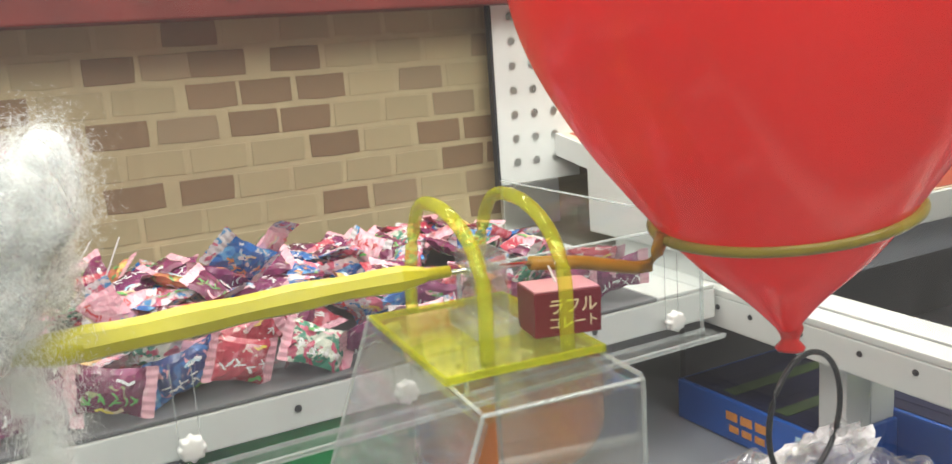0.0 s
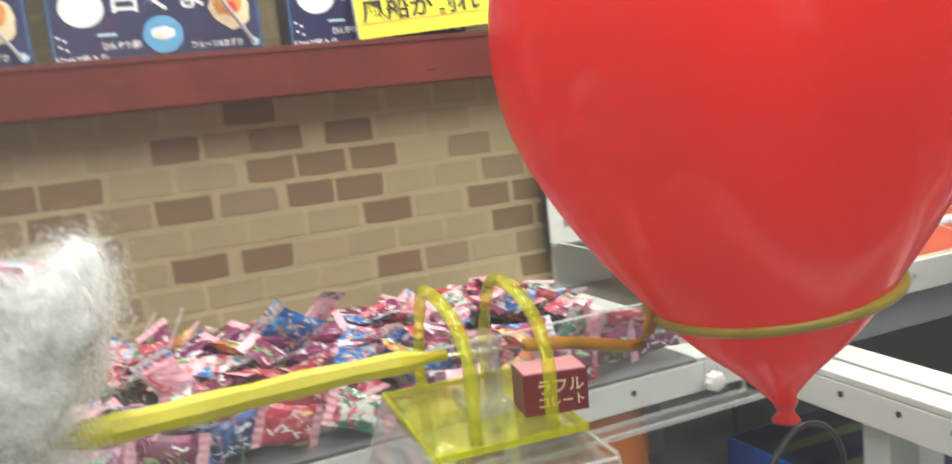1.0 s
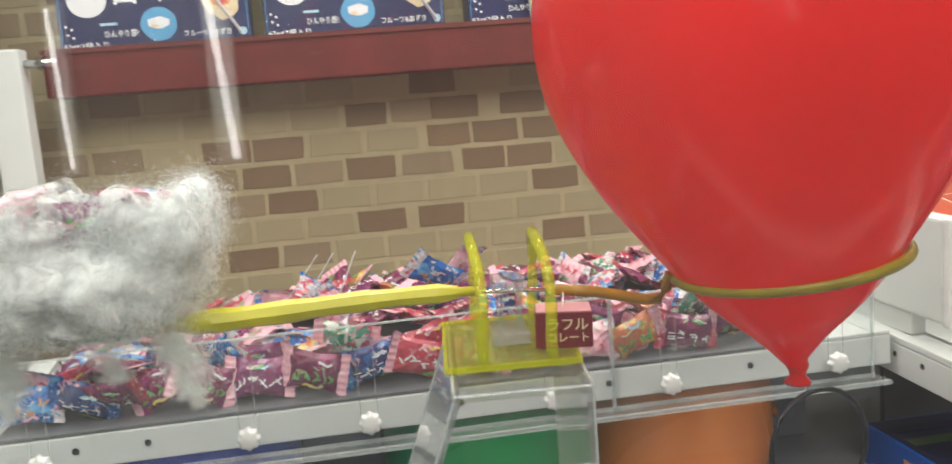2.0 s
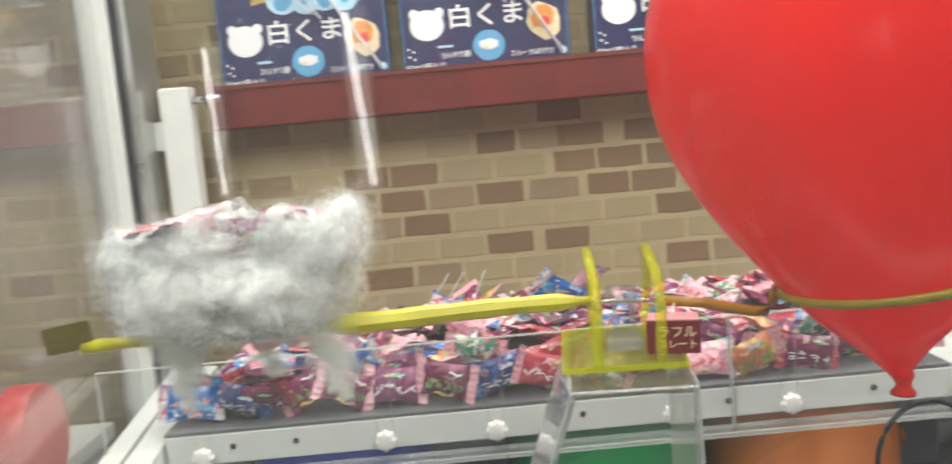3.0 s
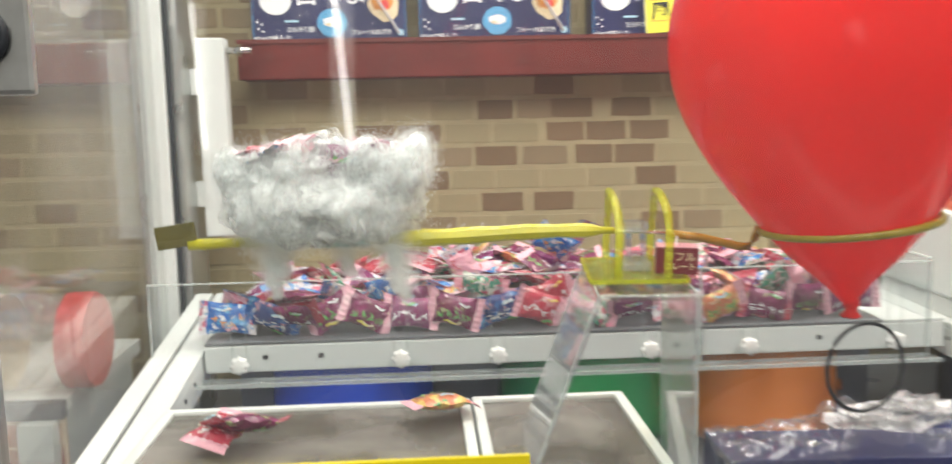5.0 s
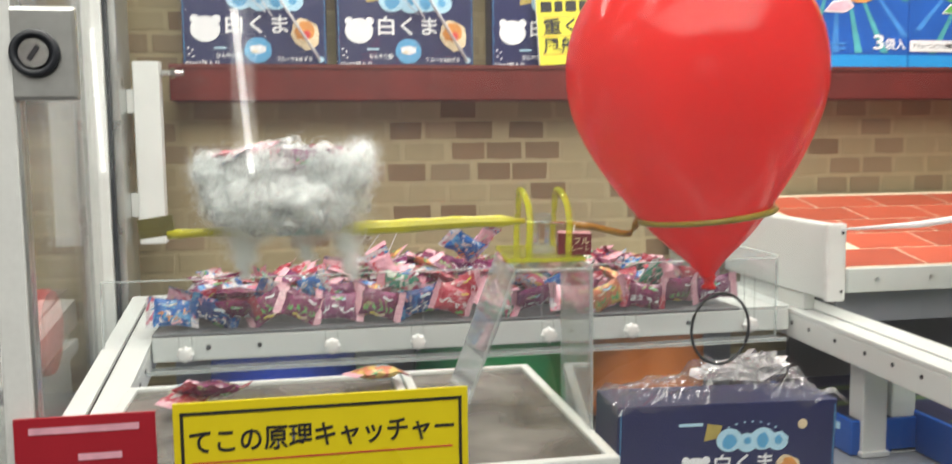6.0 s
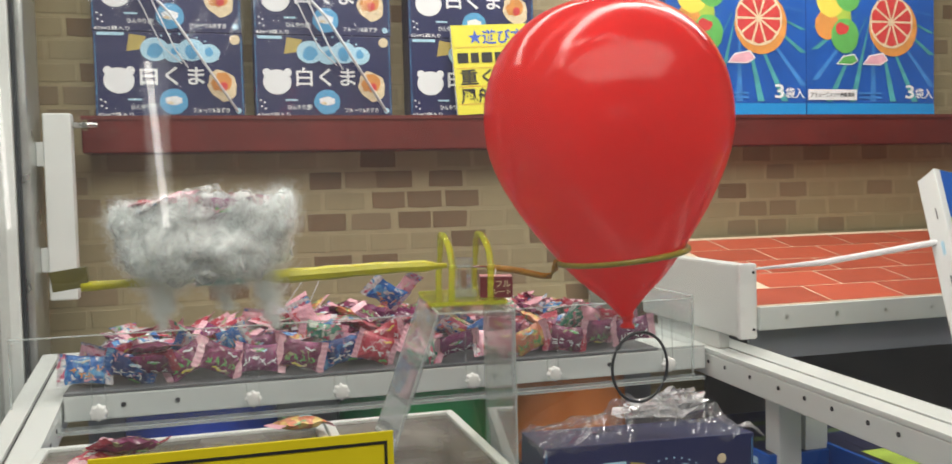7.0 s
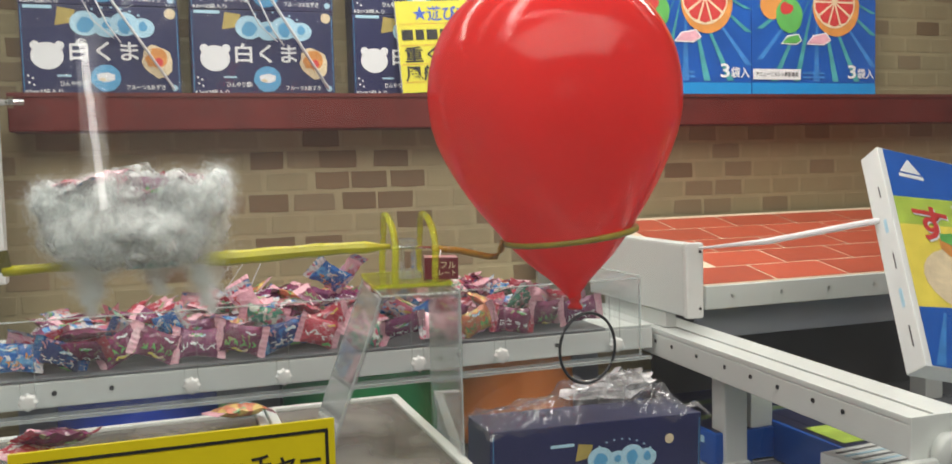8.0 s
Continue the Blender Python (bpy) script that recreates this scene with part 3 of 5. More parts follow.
rail(pose(0.668, 0.72, 1.3635, 1.4, 0, 0), 0.0, 0.060, -0.410, 0.17, 0.0, "white slotted metal rail with a row of screw holes", (-0.014, -0.051, -0.103, -0.157, -0.202, -0.245, -0.296, -0.335))
rail(pose(-0.054, 0.72, 1.362, 7.2, 0, 0), -0.046, 0.0, -0.40, 0.165, 0.0, "white slotted metal rail beside the side glass", (-0.37, -0.29, -0.21, -0.13, -0.085, -0.05))
clip = thing("rail_clip", "white rounded clip on the end of the rail", "clip", None)
part("tongue", box(0.652, 0.692, 0.298, 0.3065, 1.324, 1.337, 0.003), M_WHITE, clip)
eye_part = part("eye", lathe([(0.0, -0.006), (0.014, -0.006), (0.016, -0.004), (0.016, 0.004), (0.014, 0.006), (0.0, 0.006)], 28, pose(0.702, 0.302, 1.340, 90)), M_WHITE, clip, "", True)
part("pin", lathe([(0.0, 0.0), (0.005, 0.0), (0.005, 0.004), (0.0, 0.004)], 16, pose(0.702, 0.2958, 1.340, 90)), M_STEEL, eye_part, "", True)
for px, py in ((0.685, 0.588), (0.7245, 0.596)):
    post = thing("frame_post", "white square metal post under the rail", "post", None, "frame posts")
    part("tube", box(px, px + 0.029, py, py + 0.026, FL, 1.3430, 0.002), M_WHITE, post)
    part("foot", box(px - 0.002, px + 0.031, py - 0.004, py + 0.03, FL - 0.0005, FL + 0.005, 0.001), M_WHITE, post)

# white arm at the end of the tray and the sloping brick deck beside it
arm = thing("metal_arm", "white box-shaped metal arm on the rail", "arm", None)
part("bracket_foot", box(0.679, 0.693, 0.70, 0.86, 1.3805, 1.3995, 0.001), M_WHITE, arm)
part("body", box(0.676, 0.696, 0.655, 0.90, 1.400, 1.485, 0.003), M_WHITE, arm)
cap = part("end_cap", box(0.6745, 0.6975, 0.646, 0.6545, 1.3985, 1.4865, 0.003), M_WHITE2, arm, "white end cap")
for cx, cz in ((0.692, 1.476), (0.692, 1.410)):
    part("rivet", lathe([(0.0, 0.0), (0.0018, 0.0), (0.0018, 0.0008), (0.0, 0.0008)], 10, pose(cx, 0.6458, cz, 90)), M_HOLE, cap)
panel = thing("perforated_panel", "white perforated metal panel in the back corner", "panel", None)
part("plate", box(0.648, 0.758, 1.028, 1.034, 1.438, 1.640, 0.001), M_WHITE, panel)
for i in range(3):
    for j in range(7):
        part("hole", lathe([(0.0, 0.0), (0.0045, 0.0), (0.0045, 0.0008), (0.0, 0.0008)], 14, pose(0.672 + i * 0.026, 1.0275, 1.463 + j * 0.027, 90)), M_ALU, panel)
part("edge_gasket", box(0.6445, 0.6475, 1.025, 1.034, 1.430, 1.641), M_BLACK, panel, "dark edge")
part("corner_plate", box(0.650, 0.727, 1.0275, 1.034, 1.3865, 1.4375, 0.001), M_ALU, panel, "grey corner plate")
end_guard = thing("acrylic_guard", "clear acrylic end guard beside the candies", "guard", None, "acrylic guards")
p = part("panel", box(0.643, 0.646, 0.7005, 1.02, 1.3865, 1.445), M_ACRYLIC, end_guard)
p.visible_shadow = False
part("top_edge", box(0.6428, 0.6462, 0.7005, 1.02, 1.4452, 1.4462), M_ACRYLIC_BRIGHT_EDGE, p)
deck = thing("brick_deck", "sloping deck covered with a red brick print", "deck", None)
SLOPE = math.degrees(math.atan2(0.063, 0.34))
deck_m = pose(0.728, 0.700, 1.4285, SLOPE, 0, 0)
part("board", box(0, 1.15, 0, 0.345, -0.010, 0.0, 0.001, deck_m), M_CREAM_JOINT, deck, "cream board")
part("side_trim", box(-0.0035, -0.0005, 0, 0.345, -0.024, 0.0015, 0.0005, deck_m), M_WHITE, deck, "white side trim")
for lx in (1.10, 1.80):
    part("leg", box(lx, lx + 0.03, 0.72, 0.75, FL, 1.415, 0.002), M_WHITE, deck)
part("front_rail", box(0.731, 1.88, 0.693, 0.6995, 1.399, 1.4275, 0.001), M_WHITE, deck, "white front rail with rivets")
for i in range(12):
    part("rivet", lathe([(0.0, 0.0), (0.0024, 0.0), (0.0024, 0.001), (0.0, 0.001)], 10, pose(0.768 + i * 0.072, 0.6928, 1.4145, 90)), M_ALU, deck)
part("lower_band", box(0.731, 1.86, 0.716, 0.722, 1.358, 1.3985, 0.001), M_APRON, deck, "blue-grey band under the front rail")
part("apron", box(0.731, 1.86, 0.820, 0.828, FL, 1.420), M_DARK, deck, "dark grey apron")
brick_bm = box(0.002, 0.110, 0.002, 0.064, 0.0002, 0.0008)
brick_data = link("deck_brick", brick_bm, M_RED_BRICK)
brick_data.parent = deck
brick_data.matrix_basis = deck_m @ pose(0.0, 0.0, 0.0)
for r in range(5):
    for c in range(10):
        x = c * 0.112 + (0.052 if r % 2 else 0.0) + (0.012 if r % 3 == 1 else 0)
        if (r, c) != (0, 0) and x < 1.03:
            b = new("deck_brick", brick_data.data)
            b.parent = deck
            b.matrix_basis = deck_m @ pose(x, r * 0.066, 0.0)
rod = thing("white_rod", "flat white plastic strip over the brick deck", "strip", None)
part("strip", sweep([(0.690, 0.6445, 1.480), (0.735, 0.58, 1.490), (0.790, 0.515, 1.508), (0.880, 0.500, 1.520), (0.99, 0.485, 1.530)], [0.0015, 0.0042, 0.0042, 0.0042, 0.0042], 8, False, 0.8), M_GLINT_AND_STRIP, rod, "", True)

# ---- balloons ----


def smooth_profile(keys, n):
    out = []
    for i in range(len(keys) - 1):
        p0 = keys[max(0, i - 1)]
        p1, p2 = keys[i], keys[i + 1]
        p3 = keys[min(len(keys) - 1, i + 2)]
        for j in range(n):
            t = j / n
            out.append(tuple(0.5 * (2 * b + (c - a) * t + (2 * a - 5 * b + 4 * c - d) * t * t + (3 * b - a - 3 * c + d) * t ** 3) for a, b, c, d in zip(p0, p1, p2, p3)))
    out.append(keys[-1])
    return [(max(0.0, r), z) for r, z in out]


balloon = thing("balloon", "shiny red party balloon held in the wire loop of the lever", "balloon", pose(0.4180, 0.402, 1.4735))
body = smooth_profile([(0.004, 0.0), (0.016, 0.014), (0.037, 0.034), (0.056, 0.058), (0.079, 0.092), (0.096, 0.128), (0.1015, 0.160), (0.097, 0.194), (0.081, 0.225), (0.053, 0.248), (0.022, 0.258), (0.0, 0.260)], 5)
part("body", lathe([(r * 0.972, z * 0.985) for r, z in body], 64, pose(0, 0, 0, 0, -4.8, 0)), M_RED_SKIN, balloon, "", True)
part("knot", lathe([(0.0, 0.004), (0.0045, 0.002), (0.0055, -0.001), (0.0040, -0.004), (0.0036, -0.006), (0.0062, -0.009), (0.0056, -0.0105), (0.003, -0.007), (0.0, -0.007)], 20, pose(0.002, 0, 0.001), 0.12), M_RED_BALLOON, balloon, "tied neck", True)


def floor_balloon(x, y, z, r, material, label):
    b = thing("balloon", label, "balloon", pose(x, y, z), "balloons under the tray")
    prof = smooth_profile([(0.0, -0.058), (r * 0.7, -0.055), (r * 0.97, -0.034), (r, 0.0), (r * 0.99, 0.035), (r * 0.93, 0.058), (r * 0.7, 0.073), (0.0, 0.079)], 5)
    part("body", lathe(prof, 40), material, b, "", True)
    part("knot", lathe([(0.0, 0.0), (0.006, -0.002), (0.004, -0.008), (0.007, -0.014), (0.0, -0.012)], 14, pose(r * 0.97, 0, -r * 0.1, 0, -90, 0)), material, b, "tied neck", True)


floor_balloon(0.505, 0.800, 1.300, 0.0875, M_ORANGE_BALLOON, "orange balloon tucked under the candy tray")
floor_balloon(0.3225, 0.802, 1.300, 0.0925, M_GREEN_BALLOON, "green balloon tucked under the candy tray")
floor_balloon(0.078, 0.800, 1.300, 0.084, M_BLUE_BALLOON, "blue balloon tucked under the candy tray")

# ---- lever ----
lever = thing("lever", "yellow taped lever with a wire loop at one end", "lever", None)
A, B = Vector((0.004, 0.452, 1.5165)), Vector((0.276, 0.428, 1.5190))
pts, rad = [], []
for i in range(30):
    t = i / 29
    p = A.lerp(B, t) + Vector((0, 0, 0.0012 * math.sin(t * 9) - (0.002 if t < 0.25 else 0)))
    pts.append(p)
    rad.append(0.0035 + 0.0004 * math.sin(i * 1.7) + (0.0019 * (1 - (t - 0.5) * 1.8) if t > 0.5 else 0) - (0.0012 if t > 0.96 else 0))
part("stick", sweep(pts, rad, 10, False, 1.0), M_YELLOW_TAPE, lever, "stick wrapped in glossy yellow tape", True)
part("tape_layer", sweep(pts[16:29], [r + 0.0005 for r in rad[16:29]], 8), M_YELLOW_TAPE, lever, "second layer of yellow tape")
part("teal_wrap", sweep([A.lerp(B, 0.30), A.lerp(B, 0.43)], 0.0056, 10), M_TEAL, lever, "teal tape", True)
part("end_tag", box(-0.013, 0.013, -0.0018, 0.0018, -0.0075, 0.0075, 0.0006, pose(-0.004, 0.4525, 1.5205, 0, -8, -5)), M_TAG, lever, "folded olive tape end")
part("axle_wire", sweep([(0.265, 0.429, 1.5195), (0.295, 0.4265, 1.518), (0.325, 0.425, 1.516)], 0.0011, 8), M_STEEL, lever, "bare steel wire", True)
part("hook_wire", sweep([(0.309, 0.426, 1.517), (0.330, 0.424, 1.514), (0.354, 0.421, 1.508), (0.360, 0.4195, 1.508), (0.3635, 0.4185, 1.513), (0.3655, 0.417, 1.5205)], 0.0027, 10), M_OCHRE_TAPE, lever, "bent wire in ochre tape", True)
loop = []
for i in range(48):
    a = 2 * math.pi * i / 48
    loop.append((0.4170 + 0.0520 * math.cos(a), 0.404 + 0.0520 * math.sin(a), 1.5235 + 0.0055 * math.cos(a)))
part("wire_loop", sweep(loop, 0.0026, 10, True), M_OLIVE_TAPE, lever, "round wire loop in olive tape", True)

# ---- stand ----
STAND = pose(0.2905, 0.431, 0.0, 0, 0, -6)
ST = 1.4895  # top of the stand
stand = thing("lever_stand", "clear acrylic stand with neon yellow plate and two hoops", "stand", STAND)
p = part("top_sheet", box(-0.0305, 0.0275, -0.064, 0.054, ST - 0.003, ST), M_ACRYLIC, stand)
p.visible_shadow = False
slant = bmesh.new()
SB = 1.3695
sv = [slant.verts.new(q) for q in ((-0.0305, -0.064, ST - 0.0035), (-0.0305, 0.054, ST - 0.0035), (-0.074, 0.054, SB), (-0.074, -0.064, SB), (-0.0275, -0.064, ST - 0.0035), (-0.0275, 0.054, ST - 0.0035), (-0.071, 0.054, SB), (-0.071, -0.064, SB))]
for f in ((0, 1, 2, 3), (7, 6, 5, 4), (0, 4, 5, 1), (1, 5, 6, 2), (2, 6, 7, 3), (3, 7, 4, 0)):
    slant.faces.new([sv[i] for i in f])
bmesh.ops.recalc_face_normals(slant, faces=slant.faces)
M_LEG = clear("stand_acrylic", (0.90, 0.92, 0.93), 1.6, 0.04, 0.12, (0.85, 0.88, 0.9), 6.0)
part("slanted_leg", slant, M_LEG, stand)
part("upright_leg", box(0.0245, 0.0275, -0.064, 0.054, FL, ST - 0.0035), M_LEG, stand)
for q in (((-0.030, -0.065, ST), (0.027, -0.065, ST)), ((0.027, -0.065, ST), (0.027, -0.065, FL)), ((-0.0295, -0.065, ST), (-0.073, -0.065, SB)), ((0.027, 0.055, ST), (0.027, 0.055, FL)), ((-0.0295, 0.055, ST), (-0.073, 0.055, SB)), ((0.027, -0.064, ST + 0.001), (0.027, 0.054, ST + 0.001)), ((-0.030, -0.064, ST + 0.001), (-0.030, 0.054, ST + 0.001))):
    part("polished_edge", sweep(q, 0.0008, 6), M_ACRYLIC_BRIGHT_EDGE, stand)
PX0, PX1, PY0, PY1, PZ = -0.0315, 0.0255, -0.041, 0.040, ST + 0.0050
plate = part("yellow_plate", box(PX0, PX1, PY0, PY1, PZ - 0.003, PZ), M_NEON_SHEET, stand, "neon yellow acrylic plate")
for x0, x1, y0, y1 in ((PX0, PX1, PY0 - 0.0015, PY0), (PX0, PX1, PY1, PY1 + 0.0015), (PX0 - 0.0015, PX0, PY0 - 0.0015, PY1 + 0.0015), (PX1, PX1 + 0.0015, PY0 - 0.0015, PY1 + 0.0015)):
    part("plate_edge", box(x0, x1, y0, y1, PZ - 0.0022, PZ + 0.0002), M_NEON_ROD, plate, "bright neon edge")
for x0, y0 in ((-0.025, -0.034), (0.020, -0.034), (-0.025, 0.034), (0.020, 0.034)):
    part("spacer", lathe([(0.0, 0.0), (0.003, 0.0), (0.003, 0.0019), (0.0, 0.0019)], 12, pose(x0, y0, ST + 0.0001)), M_ACRYLIC_BRIGHT_EDGE, stand)
for hx in (-0.0155, 0.0145):
    path = [(hx, -0.038, PZ), (hx, -0.038, PZ + 0.010)] + [(hx + 0.0012 * math.sin(3 * a), -0.038 * math.copysign(abs(math.cos(a)) ** 0.86, math.cos(a)), PZ + 0.010 + 0.039 * math.sin(a) ** 0.92) for a in [math.pi * i / 22 for i in range(1, 22)]] + [(hx, 0.038, PZ + 0.010), (hx, 0.038, PZ)]
    part("hoop", sweep(path, 0.0026, 12), M_NEON_ROD, stand, "bent neon yellow rod", True)
pivot = thing("pivot_clamp", "small clear plastic clamp holding the lever wire", "clamp", pose(0.2905, 0.431, PZ + 0.0002, 0, 0, -6))
part("foot", box(-0.010, 0.008, -0.016, 0.012, 0.0, 0.006, 0.002), M_LEG, pivot)
for fx in (-0.006, 0.003):
    part("fork", box(fx, fx + 0.002, -0.013, 0.005, 0.006, 0.0245, 0.0008), M_LEG, pivot)
part("cap", box(-0.008, 0.006, -0.014, 0.006, 0.0246, 0.0305, 0.001), M_LEG, pivot)
choco = thing("chocolate_box", "tiny maroon chocolate box hung on the lever wire", "box", pose(0.309, 0.4025, 1.4948, 0, 1.5, -12) @ Matrix.Diagonal((0.95, 0.95, 0.88, 1.0)))
part("carton", box(-0.0135, 0.0135, 0.0, 0.019, 0.0, 0.0185, 0.0006), M_CHOCO, choco)
part("top_flap", box(-0.013, 0.013, 0.0006, 0.0185, 0.0186, 0.0191), M_INK_PINK, choco, "pale pink top flap")
letters("writing", "ラフル", 0.0072, M_INK_CREAM, choco, -0.0075, -0.0004, 0.0098, "cream lettering", 0.019)
letters("writing", "コレート", 0.0058, M_INK_CREAM, choco, -0.0075, -0.0004, 0.0035, "cream lettering", 0.019)
part("string", sweep([(0.0, 0.012, 0.0188), (0.001, 0.022, 0.0235)], 0.0005, 6), M_INK_WHITE, choco)

# ---- candies ----


def pillow(w, h, t, seed):
    """A crinkled foil pillow."""
    rng = random.Random(seed)
    bm = bmesh.new()
    nx, nz = 13, 9
    ph = [rng.uniform(0, 6.28) for _ in range(4)]
    for s in (-1, 1):
        g = []
        for i in range(nx):
            u = i / (nx - 1) * 2 - 1
            row = []
            for j in range(nz):
                v = j / (nz - 1) * 2 - 1
                e = (1 - abs(u) ** 2.6) * (1 - abs(v) ** 2.2)
                fold = 0.0013 * noise.noise((u * 4.2 + seed, v * 3.1, s * 2.0)) + 0.0009 * noise.noise((u * 9 + seed, v * 7, s * 5.0))
                y = s * t / 2 * max(0, e) ** 0.6 + fold * min(1, e * 4)
                row.append(bm.verts.new((u * w / 2 * (1 - 0.05 * math.sin(4 * v + ph[2])), y if e > 0.001 else 0.0010 * math.sin(9 * v + 7 * u + ph[3]), v * h / 2 * (1 - 0.14 * (1 - u * u)))))
            g.append(row)
        for i in range(nx - 1):
            for j in range(nz - 1):
                bm.faces.new([g[i][j], g[i + 1][j], g[i + 1][j + 1], g[i][j + 1]])
    bmesh.ops.remove_doubles(bm, verts=bm.verts, dist=1e-5)
    bmesh.ops.recalc_face_normals(bm, faces=bm.faces)
    return bm


def seal(w, h, side, seed):
    """A crimped end flap."""
    rng = random.Random(seed)
    bm = bmesh.new()
    n, f = 12, 0.0075
    bend = rng.uniform(-0.004, 0.004)
    cols = []
    for k in range(3):
        col = []
        for j in range(n + 1):
            v = j / n * 2 - 1
            x = side * (w / 2 - 0.0006 + f * k / 2) + side * (0.0006 * (j % 2) if k == 2 else 0)
            col.append((x, 0.0003 * (1 if j % 2 else -1) + bend * (k / 2) ** 2 * (1 + 0.4 * v), v * h / 2 * (1 + 0.03 * k)))
        cols.append(col)
    for off in (-0.0002, 0.0002):
        vv = [[bm.verts.new((x, y + off, z)) for x, y, z in c] for c in cols]
        for a, b in zip(vv, vv[1:]):
            for j in range(n):
                bm.faces.new([a[j], a[j + 1], b[j + 1], b[j]])
    return bm


def stroke(w, h, t, points, width, side):
    """A written stroke on the pillow."""
    bm = bmesh.new()
    prev = None
    for i, (x, z) in enumerate(points):
        x2, z2 = points[min(i + 1, len(points) - 1)]
        x1, z1 = points[max(i - 1, 0)]
        dx, dz = x2 - x1, z2 - z1
        ln = math.hypot(dx, dz) or 1
        nx, nz = -dz / ln * width, dx / ln * width
        pair = []
        for q in (1, -1):
            px, pz = x + nx * q, z + nz * q
            u, v = px / (w / 2), pz / (h / 2)
            e = max(0, (1 - abs(u) ** 2.6) * (1 - abs(v) ** 2.2))
            pair.append(bm.verts.new((px, side * (t / 2 * e ** 0.6 + 0.0014), pz)))
        if prev:
            bm.faces.new([prev[0], prev[1], pair[1], pair[0]])
        prev = pair
    return bm


CANDY_LOOKS = [
    ("maroon", "pink", "green", "maroon candy packet with pink ends and green writing"),
    ("purple", "pink", "white", "purple candy packet with pink ends"),
    ("blue", "white", "orange", "blue candy packet with pale ends"),
    ("red", "pink", "white", "red candy packet with pink ends and white writing"),
    ("navy", "blue", "white", "navy candy packet with blue ends"),
    ("pink", "white", "red", "pale pink candy packet"),
    ("maroon", "red", "white", "maroon candy packet with red ends"),
    ("orange", "pink", "green", "orange candy packet with green fruit print"),
    ("teal", "pink", "white", "green candy packet with pink ends"),
    ("white", "blue", "red", "white candy packet with blue ends"),
]
INKS = {"green": M_INK_GREEN, "white": M_INK_WHITE, "orange": M_INK_ORANGE, "red": M_INK_RED}
CW, CH, CT = 0.039, 0.032, 0.011
candy_kinds = []
for ci, (body_c, end_c, ink, lab) in enumerate(CANDY_LOOKS):
    c = thing("candy_packet", lab, "candy", pose(-0.6 - 0.05 * ci, 0.6, 1.18, 90, 0, 0), "candies in the tray")
    wrapper = part("wrapper", pillow(CW, CH, CT, ci), FOIL[body_c], c)
    part("end_seal", seal(CW, CH, -1, ci), FOIL[end_c], c, "crimped end")
    part("end_seal", seal(CW, CH, 1, ci + 50), FOIL[end_c], c, "crimped end")
    rng = random.Random(ci + 3)
    for side in (-1, 1):
        bmx = bmesh.new()
        me_tmp = bpy.data.meshes.new("bars")
        for b in range(4):
            x, z = -0.0135 + b * 0.0085, rng.uniform(-0.006, -0.002)
            for q in range(3):
                x0, z0 = x + rng.uniform(-0.0026, 0.0026), z + rng.uniform(-0.003, 0.003)
                a0 = rng.choice((0.1, 1.5, 0.8, 2.3))
                pts = [(x0 + 0.0028 * (k - 1) * math.cos(a0) + 0.0006 * (k % 2), z0 + 0.0028 * (k - 1) * math.sin(a0)) for k in range(3)]
                t1 = stroke(CW, CH, CT, pts, 0.00055, side)
                t1.to_mesh(me_tmp)
                t1.free()
                bmx.from_mesh(me_tmp)
        bpy.data.meshes.remove(me_tmp)
        part("print_marks", bmx, INKS[ink], wrapper)
        for b in range(3):
            x, z = rng.uniform(-0.012, 0.006), rng.choice((0.0095, 0.007, -0.0115))
            pts = [(x + 0.0035 * k, z + 0.0014 * math.sin(k * 1.9 + b + ci)) for k in range(4)]
            part("print_streak", stroke(CW, CH, CT, pts, rng.uniform(0.0006, 0.0013), side), rng.choice([M_INK_GREEN, M_INK_PALE, M_INK_PINK, M_INK_WHITE, M_INK_CREAM, M_LEMON, FOIL[end_c]]), wrapper)
    candy_kinds.append(c)

rng = random.Random(21)


def heap(x, y):
    h = 0.012 + 0.007 * math.exp(-((x - 0.30) / 0.12) ** 2) + 0.005 * math.sin(x * 21) * math.sin(y * 17 + 1)
    if x > 0.54:
        h -= (x - 0.54) * 0.28
    return max(0.012, h * (0.6 + 0.6 * min(1, (y - 0.70) / 0.10)))


def put(kind, x, y, z, rx, ry, rz):
    return copy_thing(candy_kinds[kind], pose(x, y, z, rx, ry, rz))


# front row leaning on the guard
for x, kind, lean_x, turn in ((-0.030, 2, 0, 4), (0.008, 4, 30, 20), (0.030, 6, 50, -10), (0.060, 0, -6, -26), (0.100, 0, 4, 22), (0.144, 1, 0, 8), (0.186, 0, 3, -3), (0.226, 4, 16, 2), (0.268, 3, 0, 2), (0.318, 8, 12, 8), (0.360, 1, 30, -12), (0.402, 5, -8, 10), (0.445, 7, 5, -18), (0.490, 6, 0, 24), (0.530, 0, 14, 5), (0.572, 1, 35, -10)):
    put(kind, x + rng.uniform(-0.004, 0.004), 0.716 + rng.uniform(0, 0.010), TRAY_Z + 0.018 + rng.uniform(-0.002, 0.004), -10 + lean_x + rng.gauss(0, 12), turn + rng.gauss(0, 9), rng.uniform(-22, 22))
for i in range(18):
    put((5, 3, 0, 9, 2, 1, 7, 8)[i % 8], -0.035 + i * 0.0355 + rng.uniform(-0.008, 0.008), 0.738 + rng.uniform(0, 0.012), TRAY_Z + 0.030 + rng.uniform(-0.006, 0.006), rng.gauss(40, 25), rng.gauss(0, 30), rng.gauss(0, 30))
